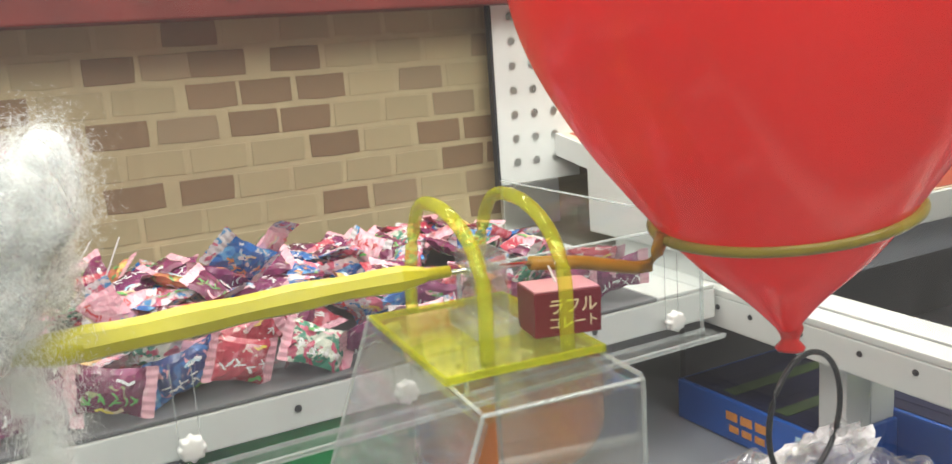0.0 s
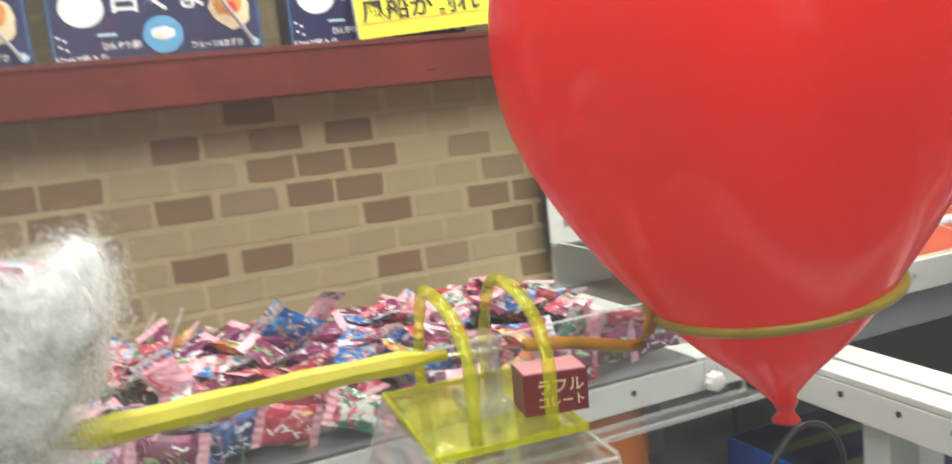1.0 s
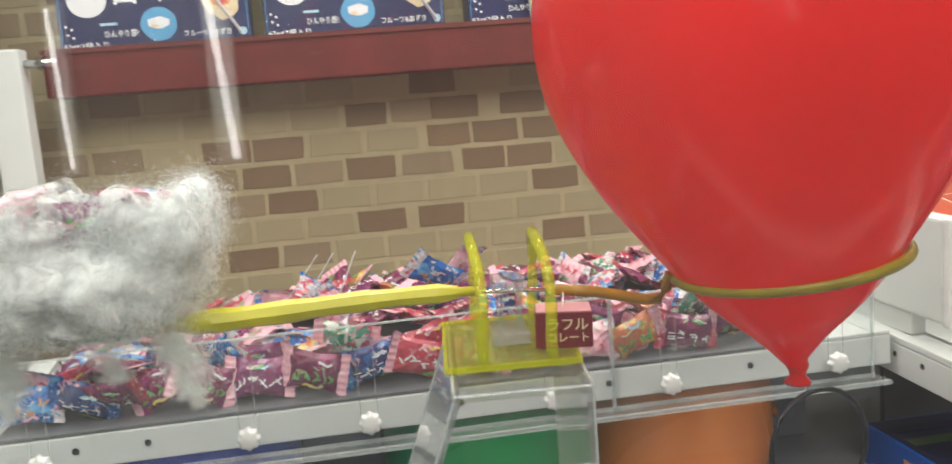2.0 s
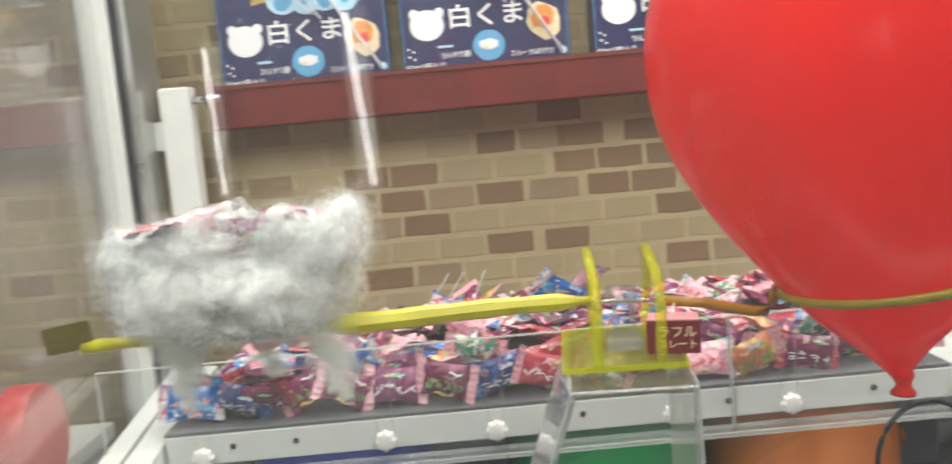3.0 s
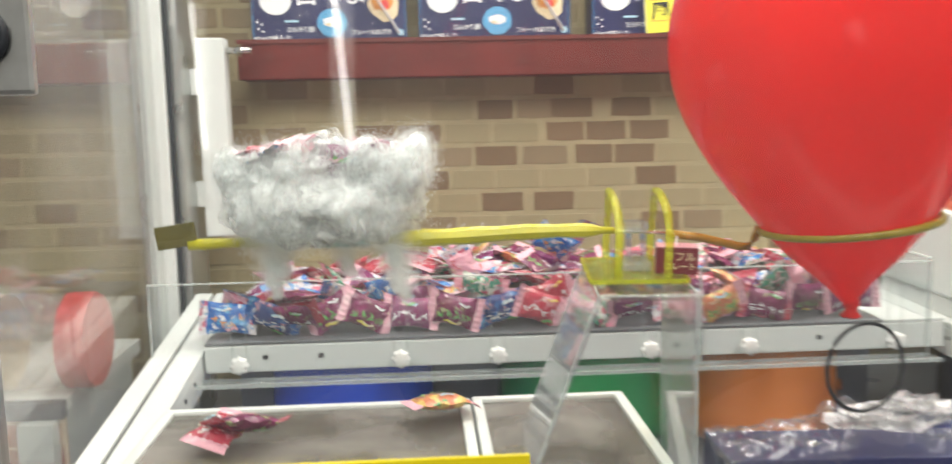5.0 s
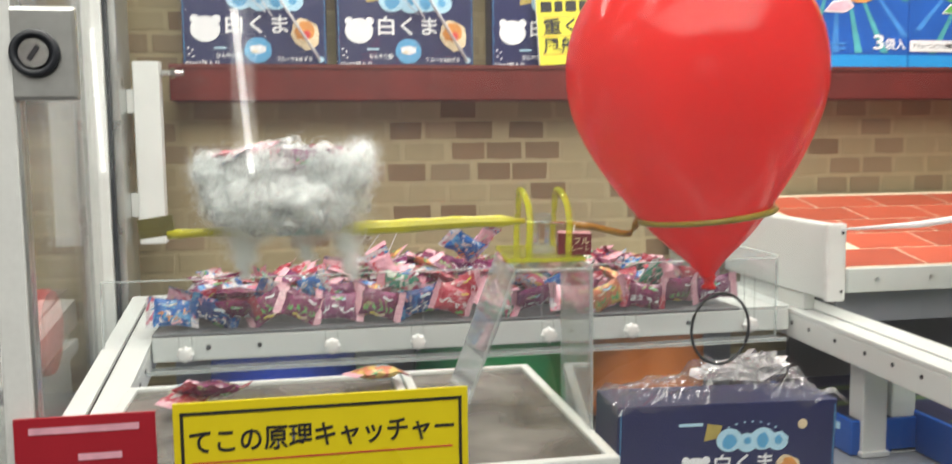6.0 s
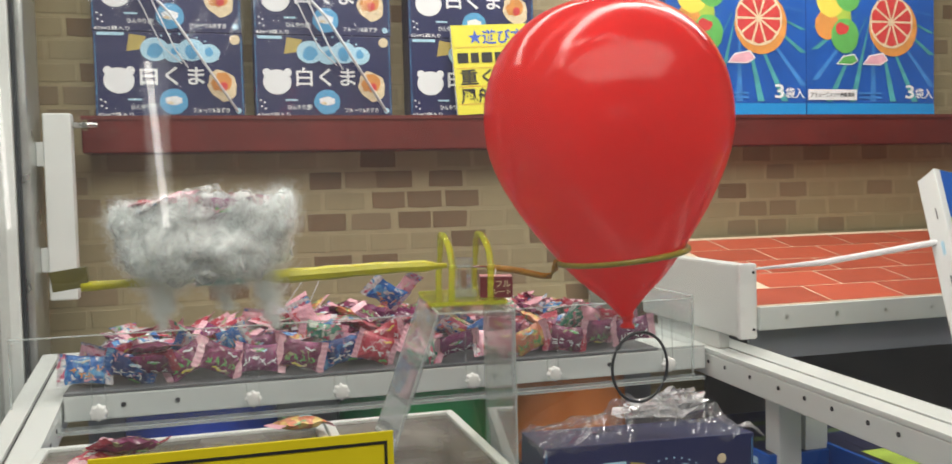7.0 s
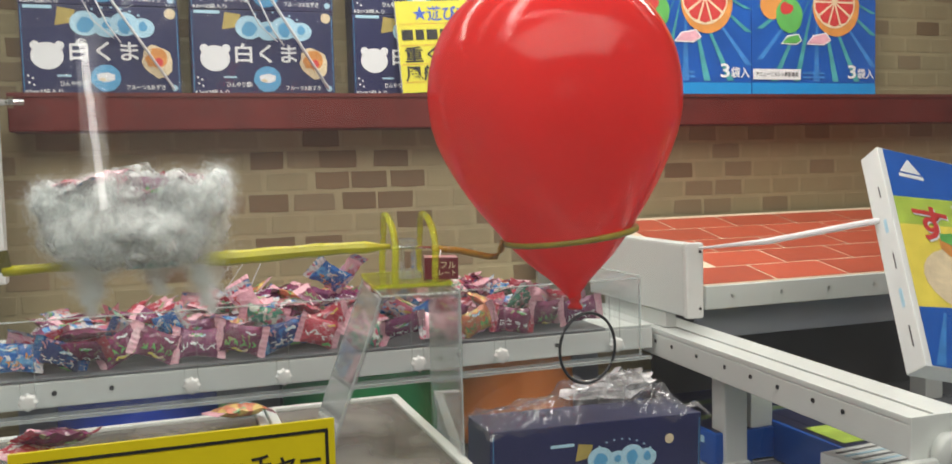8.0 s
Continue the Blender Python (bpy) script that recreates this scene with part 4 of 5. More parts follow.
for layer, (count, f) in enumerate(((50, 0.2), (66, 0.6), (84, 1.0))):
    for i in range(count):
        x = -0.02 + 0.615 * ((i * 0.618 + layer * 0.37) % 1.0)
        y = 0.752 + 0.275 * ((i * 0.7548 + layer * 0.2) % 1.0)
        if layer == 2 and y > 0.99:
            y -= 0.05
        z = TRAY_Z + 0.010 + heap(x, y) * f
        put((0, 1, 2, 3, 0, 5, 5, 6, 7, 8, 9, 6, 3, 1)[rng.randrange(14)], x, y, z, 90 + rng.gauss(0, 24), rng.gauss(0, 18), rng.uniform(0, 360))
put(2, 0.292, 0.792, 1.458, 40, 30, 20)
put(5, 0.312, 0.800, 1.460, 60, -50, -20)
put(5, 0.20, 0.82, 1.428, 30, 60, 10)
# three white streaks: the glints are put into the strip colour
film = thing("film_strip", "thin film strips with glints painted white behind the candies", "film", None)
for fx, lean_f in ((0.188, 0.024), (0.2036, 0.022), (0.2255, 0.014)):
    part("strip", sweep([(fx - lean_f * 1.6, 0.925, TRAY_Z + 0.03), (fx - lean_f * 0.8, 0.922, 1.440), (fx, 0.919, 1.465)], 0.0016, 6, False, 0.4), M_GLINT_AND_STRIP, film)
# packets that lie on the prize boxes
put(7, 0.164, 0.520, 1.3815, 82, 4, 20)
put(3, 0.012, 0.480, 1.3815, 100, -4, 70)
put(6, 0.030, 0.470, 1.388, 70, 12, 30)
for c in candy_kinds:
    c.matrix_basis = pose(-0.30 - 0.045 * (candy_kinds.index(c) % 5), 0.90 + 0.05 * (candy_kinds.index(c) // 5), FL + 0.008, 90, 0, 20 * candy_kinds.index(c))

# ---- covered prize boxes in front of the tray ----


def prize_cover(x0, x1, y0, y1, z):
    c = thing("clear_lid_box", "white framed box with a frosted clear lid", "box", None, "lid boxes")
    w = 0.008
    for a in ((x0, x1, y0, y0 + w), (x0, x1, y1 - w, y1), (x0, x0 + w, y0 + w, y1 - w), (x1 - w, x1, y0 + w, y1 - w)):
        part("rim", box(*a, z - 0.012, z, 0.0015), M_WHITE, c)
    part("lid_sheet", box(x0 + w, x1 - w, y0 + w, y1 - w, z - 0.006, z - 0.003), M_FROST, c, "frosted clear sheet")
    for a in ((x0 + 0.002, x1 - 0.002, y0 + 0.002, y0 + 0.004), (x0 + 0.002, x1 - 0.002, y1 - 0.004, y1 - 0.002), (x0 + 0.002, x0 + 0.004, y0 + 0.004, y1 - 0.004), (x1 - 0.004, x1 - 0.002, y0 + 0.004, y1 - 0.004)):
        part("side_wall", box(*a, FL, z - 0.012), M_WHITE_CARD, c)
    return c


prize_cover(-0.050, 0.188, 0.305, 0.565, 1.369)
prize_cover(0.190, 0.312, 0.305, 0.568, 1.369)

# ---- signs on the front glass ----
sign = thing("game_sign", "yellow laminated sign with black hand lettering on the glass", "sign", pose(0.0255, GLASS_Y - 0.0015, 1.3135))
sheet_part = part("sheet", box(0, 0.178, -0.001, 0.0012, 0.0, 0.116), M_OCHRE_PAPER, sign)
for q in (rect(0.004, 0.174, 0.1085, 0.1105), rect(0.004, 0.006, 0.004, 0.1085), rect(0.172, 0.174, 0.004, 0.1085), rect(0.010, 0.168, 0.0785, 0.0795)):
    part("border_line", sheet(q, -0.0011), M_INK_BLACK if q[0][0] < 0.009 or q[0][0] > 0.1 else M_INK_RED, sheet_part)
letters("writing", "てこの原理キャッチャー", 0.0165, M_INK_BLACK, sign, 0.009, -0.0016, 0.086, "black hand lettering", 0.160)
label_red = thing("notice_label", "dark red notice with small white writing on the glass", "sign", pose(-0.060, GLASS_Y - 0.010, 1.3445))
part("sheet", box(0, 0.077, -0.001, 0.0012, 0.0, 0.084), M_RED_PAPER, label_red)
for i, (x0, x1, z) in enumerate(((0.008, 0.068, 0.0745), (0.034, 0.058, 0.058), (0.02, 0.05, 0.046))):
    part("writing_bar", sheet(rect(x0, x1, z, z + 0.004), -0.0011), M_INK_PINK, label_red)

# ---- snack boxes ----


def shape(parent, name, outline, material, layer=1, label=""):
    return part(name, sheet(outline, -0.0003 * layer - 0.000006 * len(parent.children), 0.0002), material, parent, label)


def snack_box(place, w=0.182, h=0.112, d=0.046, wrapped=True, label="navy snack box with white lettering on the red shelf", group="snack boxes"):
    s = w / 0.182
    b = thing("snack_box", label, "box", place, group)
    part("carton", box(-w / 2, w / 2, 0.0, d, 0.0, h, 0.0012), M_NAVY, b)
    # emblem: plain cloud blobs with bars
    ex, ez = 0.012 * s, 0.088 * h / 0.112
    for dx, dz, r in ((-0.030, 0.001, 0.0175), (-0.006, -0.003, 0.0145), (0.015, 0.001, 0.0170), (0.036, -0.003, 0.0140)):
        shape(b, "emblem_blob", disc(ex + dx * s, ez + dz * s, r * s, r * 0.86 * s), M_INK_PALE, 2)
    for dx, wd, hd in ((-0.030, 0.019, 0.018), (-0.006, 0.011, 0.010), (0.015, 0.017, 0.019), (0.036, 0.011, 0.012)):
        shape(b, "emblem_stroke", disc(ex + dx * s, ez - 0.001, wd / 2 * s, hd / 2 * s, 10, 0.3, int(dx * 1000) + 50), M_INK_SKY, 3)
    shape(b, "gold_badge", [(-0.052 * s, 0.083 * s), (-0.034 * s, 0.086 * s), (-0.028 * s, 0.102 * s), (-0.048 * s, 0.105 * s)], M_INK_GOLD, 1)
    shape(b, "white_emblem", disc(-0.062 * s, 0.046 * s, 0.0185 * s, 0.0165 * s, 24), M_INK_WHITE, 1, "plain white round emblem")
    for dx in (-0.013, 0.014):
        shape(b, "white_emblem", disc((-0.062 + dx) * s, 0.0585 * s, 0.0055 * s, 0.0055 * s, 14), M_INK_WHITE, 1, "plain white round emblem")
    shape(b, "dessert_print", disc(0.064 * s, 0.041 * s, 0.019 * s, 0.0195 * s, 20, 0.25, 4), M_INK_CREAM, 1, "cream and orange dessert print")
    shape(b, "dessert_print", disc(0.063 * s, 0.044 * s, 0.012 * s, 0.012 * s, 16, 0.4, 5), M_INK_ORANGE, 2)
    shape(b, "dessert_print", disc(0.065 * s, 0.040 * s, 0.005 * s, 0.006 * s, 12, 0.3, 6), M_INK_RED, 3)
    shape(b, "blue_disc", disc(0.003 * s, 0.020 * s, 0.0175 * s, 0.0165 * s, 24, 0.06, 7), M_INK_SKY, 1)
    shape(b, "candy_print", disc(0.003 * s, 0.021 * s, 0.0105 * s, 0.006 * s, 14, 0.25, 8), M_INK_WHITE, 2)
    shape(b, "candy_print", disc(-0.001 * s, 0.018 * s, 0.004 * s, 0.002 * s, 10, 0.25, 9), M_INK_CREAM, 3)
    letters("writing", "白くま", 0.026 * s, M_INK_WHITE, b, -0.037 * s, -0.0009, 0.043 * s, "white lettering", 0.079 * s)
    letters("writing", "フルーツ&あずき", 0.0072 * s, M_INK_WHITE, b, 0.026 * s, -0.0009, 0.006 * s, "small white lettering", 0.046 * s)
    letters("writing", "ひんやり感!", 0.0075 * s, M_INK_WHITE, b, -0.049 * s, -0.0009, 0.010 * s, "small white lettering", 0.032 * s)
    letters("writing", "62g×2袋入り", 0.006 * s, M_INK_WHITE, b, -0.088 * s, -0.0009, 0.001 * s, "small white lettering", 0.042 * s)
    shape(b, "writing_bar", rect(-0.052 * s, -0.036 * s, 0.021 * s, 0.0235 * s), M_INK_PALE)
    shape(b, "writing_bar", rect(-0.086 * s, -0.054 * s, 0.1025 * s, 0.1065 * s), M_INK_PALE)
    shape(b, "round_seal", disc(0.081 * s, 0.100 * s, 0.0065 * s, 0.0065 * s, 16), M_INK_CREAM)
    shape(b, "round_seal", disc(0.083 * s, 0.008 * s, 0.004 * s, 0.004 * s, 12), M_INK_PALE)
    for i, (dx, dz) in enumerate(((-0.084, 0.022), (-0.079, 0.019), (-0.083, 0.014), (-0.078, 0.011))):
        shape(b, "white_dot", disc(dx * s, dz * s, 0.0014 * s, 0.0014 * s, 8), M_INK_WHITE)
    for i in range(9):
        a = math.radians(115 - i * 9)
        shape(b, "arc_bar", disc(0.010 * s + 0.070 * s * math.cos(a), 0.036 * s + 0.070 * s * math.sin(a), 0.0016 * s, 0.0014 * s, 6), M_INK_PALE)
    for q in (rect(-0.089 * s, -0.0884 * s, 0.004, h - 0.004), rect(0.0884 * s, 0.089 * s, 0.004, h - 0.004)):
        shape(b, "frame_line", q, M_INK_SKY)
    return b


first_box = snack_box(pose(0.251, 1.0055, SHELF_Z), 0.188, 0.1115)
for bx, by, bz, tw in ((0.049, 1.004, SHELF_Z, 0.6), (0.466, 1.0075, SHELF_Z, -0.5), (0.048, 1.004, SHELF_Z + 0.112, 0), (0.252, 1.0055, SHELF_Z + 0.112, 0.4), (0.466, 1.0075, SHELF_Z + 0.112, 0), (0.049, 1.004, SHELF_Z + 0.224, 0), (0.251, 1.0055, SHELF_Z + 0.224, 0), (0.466, 1.0075, SHELF_Z + 0.224, 0)):
    copy_thing(first_box, pose(bx, by, bz, 0, 0, tw))


def wrap(x0, x1, y, z0, z1, seed):
    """Loose clear film in front of the boxes; its diagonal creases have white glints painted in."""
    rng = random.Random(seed)
    w = thing("plastic_wrap", "loose clear plastic film with creases and painted glints round the boxes", "plastic wrap", None, "plastic films")
    bm = bmesh.new()
    nx, nz = 44, 30
    g = []
    for i in range(nx):
        row = []
        for j in range(nz):
            u, v = i / (nx - 1), j / (nz - 1)
            d = (u - v * 0.55)
            yy = 0.0018 * math.sin(d * 24 + seed) * math.sin(v * 3.1 + seed) + 0.0012 * noise.noise((u * 6, v * 6, seed))
            row.append(bm.verts.new((x0 + (x1 - x0) * u, y + yy, z0 + (z1 - z0) * v)))
        g.append(row)
    for i in range(nx - 1):
        for j in range(nz - 1):
            bm.faces.new([g[i][j], g[i + 1][j], g[i + 1][j + 1], g[i][j + 1]])
    p = part("film", bm, M_WRAP, w, "", True)
    p.visible_shadow = False
    cre = [((x0 + 0.015, y - 0.004, z1), (x0 + 0.10, y - 0.005, (z0 + z1) / 2 + 0.02), (x1 - 0.012, y - 0.003, z0 + 0.004)), ((x0 + 0.045, y - 0.004, z1), (x0 + 0.105, y - 0.0045, z0 + 0.085), (x0 + 0.12, y - 0.004, z0 + 0.062)), ((x0 + 0.028, y - 0.004, z1), (x0 + 0.088, y - 0.0045, z0 + 0.09), (x0 + 0.112, y - 0.004, z0 + 0.067))]
    for q, r in zip(cre, (0.0046, 0.0026, 0.0018)):
        part("crease", sweep(q, r, 6, False, 0.4), M_GLINT_AND_STRIP, w, "film crease with its glint painted white", True)


wrap(-0.048, 0.146, 0.998, SHELF_Z + 0.002, SHELF_Z + 0.226, 3)
wrap(0.156, 0.347, 0.999, SHELF_Z + 0.002, SHELF_Z + 0.226, 8)

# handwritten rule card in front of the boxes
card = thing("rule_card", "bright yellow card with blue and black handwriting on the shelf", "sign", pose(0.438, 0.9925, SHELF_Z + 0.001, -3, -3.0, 0))
part("card", box(0.0, 0.19, 0.0, 0.001, 0.0, 0.128), M_YELLOW_PAPER, card)
part("sleeve_edge", box(-0.002, 0.0, -0.0003, 0.0013, 0.0, 0.129), M_ACRYLIC_BRIGHT_EDGE, card, "clear sleeve edge")
letters("writing", "★遊び方", 0.022, M_INK_BLUE, card, 0.024, -0.0006, 0.102, "blue handwriting", 0.085)
for i, z in enumerate((0.0955, 0.0655, 0.039, 0.014)):
    part("ruled_line", sheet(rect(0.003, 0.185, z, z + 0.0009), -0.0002), M_INK_ORANGE, card)
for x0, x1 in ((0.006, 0.022), (0.026, 0.038), (0.042, 0.058), (0.062, 0.074), (0.08, 0.098), (0.104, 0.12)):
    part("writing_bar", sheet(rect(x0, x1, 0.0735, 0.088), -0.0003), M_INK_BLACK, card)
letters("writing", "重く", 0.024, M_INK_BLACK, card, 0.008, -0.0006, 0.044, "black handwriting", 0.048)
letters("writing", "風船が割れ", 0.023, M_INK_BLACK, card, 0.006, -0.0006, 0.018, "black handwriting", 0.13)

# fruit jelly boxes


def fruit_box(place, w=0.247, h=0.30, d=0.045):
    b = thing("fruit_box", "blue fruit candy box with grapefruit and apple print on the shelf", "box", place, "fruit boxes")
    part("carton", box(0, w, 0.0, d, 0.0, h, 0.001), M_JELLY_BLUE, b)
    shape(b, "cyan_band", rect(0.0005, w - 0.0005, 0.0, 0.019), M_CYAN, 1)
    shape(b, "sunny_print", [(0.0005, 0.215), (w * 0.5, 0.200), (w - 0.0005, 0.212), (w - 0.0005, h - 0.001), (0.0005, h - 0.001)], M_LEMON, 1, "yellow and lime sky print")
    for i in range(6):
        shape(b, "leaf", [(0.012 + i * 0.04, 0.218), (0.030 + i * 0.04, 0.218), (0.034 + i * 0.036, 0.29)], M_LIME if i % 2 else M_INK_WHITE, 1.5)
    rng = random.Random(9)
    for i in range(13):
        a = math.radians(-82 + i * 13.5)
        c0, c1 = 0.03, 0.22
        hw = 0.006
        x0, z0 = w * 0.52, 0.185
        px, pz = math.sin(a), -math.cos(a)
        q = [(x0 + px * c0 - pz * 0.001, z0 + pz * c0), (x0 + px * c0 + pz * 0.001, z0 + pz * c0)]
        L = min(c1, (z0 - 0.022) / max(0.05, -pz) if pz < 0 else 0.1, (w * 0.46) / max(0.05, abs(px)))
        q += [(x0 + px * L + hw, z0 + pz * L), (x0 + px * L - hw, z0 + pz * L)]
        shape(b, "ray", q, M_RAY_GREEN if i % 3 else M_RAY_BLUE, 1)
    gx, gz = w * 0.66, 0.150
    shape(b, "grapefruit_rind", disc(gx + 0.002, gz - 0.006, 0.047, 0.048, 30), M_INK_ORANGE, 2)
    shape(b, "grapefruit_pith", disc(gx - 0.002, gz + 0.002, 0.042, 0.043, 30), M_INK_CREAM, 3)
    for i in range(10):
        a0, a1 = 2 * math.pi * (i + 0.08) / 10, 2 * math.pi * (i + 0.92) / 10
        shape(b, "grapefruit_segment", [(gx - 0.002 + r * math.cos(a), gz + 0.002 + r * math.sin(a)) for r, a in ((0.005, (a0 + a1) / 2), (0.038, a0), (0.040, (a0 + a1) / 2), (0.038, a1))], M_INK_RED, 4)
    for cx, cz, r, m2 in ((0.060, 0.158, 0.024, M_LIME), (0.038, 0.145, 0.022, M_INK_ORANGE), (0.072, 0.128, 0.026, M_INK_GREEN), (0.045, 0.185, 0.026, M_LEMON), (0.078, 0.193, 0.024, M_INK_GREEN)):
        shape(b, "apple", disc(cx, cz, r, r * 1.08, 22, 0.05, 3), m2, 2)
    shape(b, "apple_blush", disc(0.066, 0.139, 0.012, 0.01, 14, 0.3, 2), M_INK_RED, 3)
    shape(b, "leaf_tag", [(0.055, 0.082), (0.068, 0.096), (0.09, 0.099), (0.097, 0.088), (0.085, 0.081)], M_INK_WHITE, 2)
    shape(b, "leaf_tag", [(0.0575, 0.0835), (0.069, 0.094), (0.089, 0.097), (0.0945, 0.088), (0.084, 0.083)], M_INK_GREEN, 3)
    shape(b, "leaf_tag", [(0.105, 0.082), (0.118, 0.097), (0.145, 0.102), (0.155, 0.09), (0.14, 0.081)], M_INK_WHITE, 2)
    shape(b, "leaf_tag", [(0.108, 0.0835), (0.119, 0.095), (0.144, 0.0995), (0.1525, 0.09), (0.139, 0.083)], M_INK_PINK, 3)
    letters("writing", "3", 0.030, M_INK_WHITE, b, w - 0.058, -0.0009, 0.028, "white numeral", 0.017)
    letters("writing", "袋入", 0.018, M_INK_WHITE, b, w - 0.039, -0.0009, 0.0285, "white lettering", 0.035)
    tag = shape(b, "label", rect(0.002, 0.094, 0.0245, 0.0415), M_INK_WHITE, 2, "white label")
    letters("writing", "アミューズメント施設専用", 0.008, M_INK_BLACK, tag, 0.007, -0.0013, 0.030, "small black lettering", 0.082)
    for i in range(2):
        shape(b, "writing_bar", rect(0.098, 0.142, 0.027 + i * 0.007, 0.030 + i * 0.007), M_RAY_BLUE, 2)
    return b


fb = fruit_box(pose(1.017, 0.996, SHELF_Z))
copy_thing(fb, pose(0.769, 0.996, SHELF_Z))

# wrapped snack box that hangs on the balloon by a ring
hung = snack_box(pose(0.445, 0.418, 1.2525, 0, 1.5, 0), 0.195, 0.112, 0.056, True, "navy snack box in a clear bag hung from the balloon", "hung snack box")
for ob in hung.children:
    if not ob.name.startswith(("carton", "frame_line")):
        for v in ob.data.vertices:
            v.co.x, v.co.z = v.co.x * 0.62 + 0.012, v.co.z * 0.62 + 0.0255
ring = thing("cable_ring", "thin black plastic ring tied to the balloon knot", "ring", pose(0.4305, 0.403, 1.431))
part("hoop", sweep([(0.0265 * math.cos(a), 0.004 * math.cos(a), 0.0285 * math.sin(a)) for a in [2 * math.pi * i / 40 for i in range(40)]], 0.0013, 8, True), M_BLACK, ring, "", True)
bag = thing("plastic_bag", "crumpled clear plastic bag knotted over the snack box", "bag", pose(-0.005, -0.010, 0.001))
rng = random.Random(31)
bm = bmesh.new()
nx, ny = 64, 30
grid_v = []
for i in range(nx):
    row = []
    for j in range(ny):
        u, v = i / (nx - 1), j / (ny - 1)
        x, y = 0.350 + 0.204 * u, 0.416 + 0.070 * v
        peak = 0.026 * math.exp(-((x - 0.455) / 0.028) ** 2 - ((y - 0.440) / 0.028) ** 2)
        side = min(u, 1 - u, v, 1 - v)
        z = 1.374 - 0.004 * u + peak + 0.011 * noise.noise((x * 45, y * 45, 1)) + 0.010 * abs(noise.noise((x * 90, y * 90, 4))) - 0.010 * math.exp(-side * 26)
        row.append(bm.verts.new((x, y, z)))
    grid_v.append(row)
for i in range(nx - 1):
    for j in range(ny - 1):
        bm.faces.new([grid_v[i][j], grid_v[i + 1][j], grid_v[i + 1][j + 1], grid_v[i][j + 1]])
bpart = part("crown", bm, M_BAG, bag, "crumpled top of the bag", False)
bpart.visible_shadow = False
knot_bm = bmesh.new()
nk = 14
rows_k = []
for i in range(nk):
    u = i / (nk - 1)
    r = (0.019 * (1 - u) ** 0.8 + 0.006) * (1 + 0.18 * math.sin(u * 23))
    c = Vector((0.468 + 0.012 * u, 0.438 - 0.006 * u, 1.386 + 0.018 * u))
    rows_k.append([knot_bm.verts.new(c + Vector((1.5 * r * math.cos(a) * (1 + 0.7 * noise.noise((u * 6, a * 2.2, 2))), 0.7 * r * math.sin(a), 0.006 * noise.noise((u * 7, a * 3, 5))))) for a in [2 * math.pi * k / 18 for k in range(18)]])
for a, b in zip(rows_k, rows_k[1:]):
    for k in range(18):
        knot_bm.faces.new([a[k], a[(k + 1) % 18], b[(k + 1) % 18], b[k]])
M_FILM_WHITE = clear("milky_film", (0.95, 0.95, 0.95), 1.8, 0.14, 0.36, (0.88, 0.88, 0.9), 60.0)
part("knot", knot_bm, M_FILM_WHITE, bag, "milky twisted knot")

# ---- tilted candy carton and boxes below ----
carton = thing("candy_carton", "tilted blue and yellow candy carton with a white edge", "carton", pose(0.841, 0.534, 1.590, -32.7, 12.5, -6.5) @ Matrix.Scale(1.115, 4))
part("box", box(0.0, 0.20, 0.0, 0.0245, -0.226, 0.0, 0.001), M_WHITE_CARD, carton, "white card edges")
for i, (z0, z1, m2) in enumerate(((-0.045, -0.001, M_JELLY_BLUE), (-0.075, -0.045, M_LIME), (-0.165, -0.075, M_LEMON), (-0.225, -0.160, M_JELLY_BLUE))):
    shape(carton, "print_band", [(0.006, z0 - (0.01 if i != 3 else 0)), (0.199, z0 + (0.015 if i != 3 else 0)), (0.199, z1 + (0.015 if i else 0)), (0.006, z1 - (0.01 if i else 0))], m2, 1)
shape(carton, "emblem", [(0.020, -0.024), (0.032, -0.008), (0.044, -0.024)], M_INK_WHITE, 2)
shape(carton, "emblem", rect(0.018, 0.046, -0.030, -0.026), M_INK_WHITE, 2)
shape(carton, "yellow_fruit", disc(0.075, -0.135, 0.055, 0.035, 24), M_INK_CREAM, 2)
shape(carton, "pineapple", disc(0.062, -0.100, 0.016, 0.013, 18, 0.15, 5), M_INK_ORANGE, 3)
shape(carton, "pineapple_leaf", disc(0.060, -0.092, 0.013, 0.007, 12, 0.5, 6), M_INK_GREEN, 4)
letters("writing", "すッパイ", 0.043, M_INK_WHITE, carton, 0.0235, -0.0014, -0.0965, "white lettering", 0.17)
letters("writing", "すッパイ", 0.043, M_INK_RED, carton, 0.022, -0.0018, -0.095, "red lettering", 0.17)
for i in range(7):
    shape(carton, "ray", [(0.010 + i * 0.028, -0.224), (0.020 + i * 0.028, -0.224), (0.034 + i * 0.024, -0.172), (0.031 + i * 0.024, -0.172)], M_RAY_GREEN if i % 2 else M_RAY_BLUE, 2)
for i in range(5):
    part("edge_writing_bar", box(-0.0006, -0.0002, 0.008, 0.0095 + 0.002 * (i % 2), -0.205 + i * 0.038, -0.185 + i * 0.036), M_INK_PALE if i % 2 else M_DARK, carton)


M_DULL_GREEN = mat("dull_green_ink", (0.075, 0.115, 0.05), 0.4, scale=60, vary=0.4)


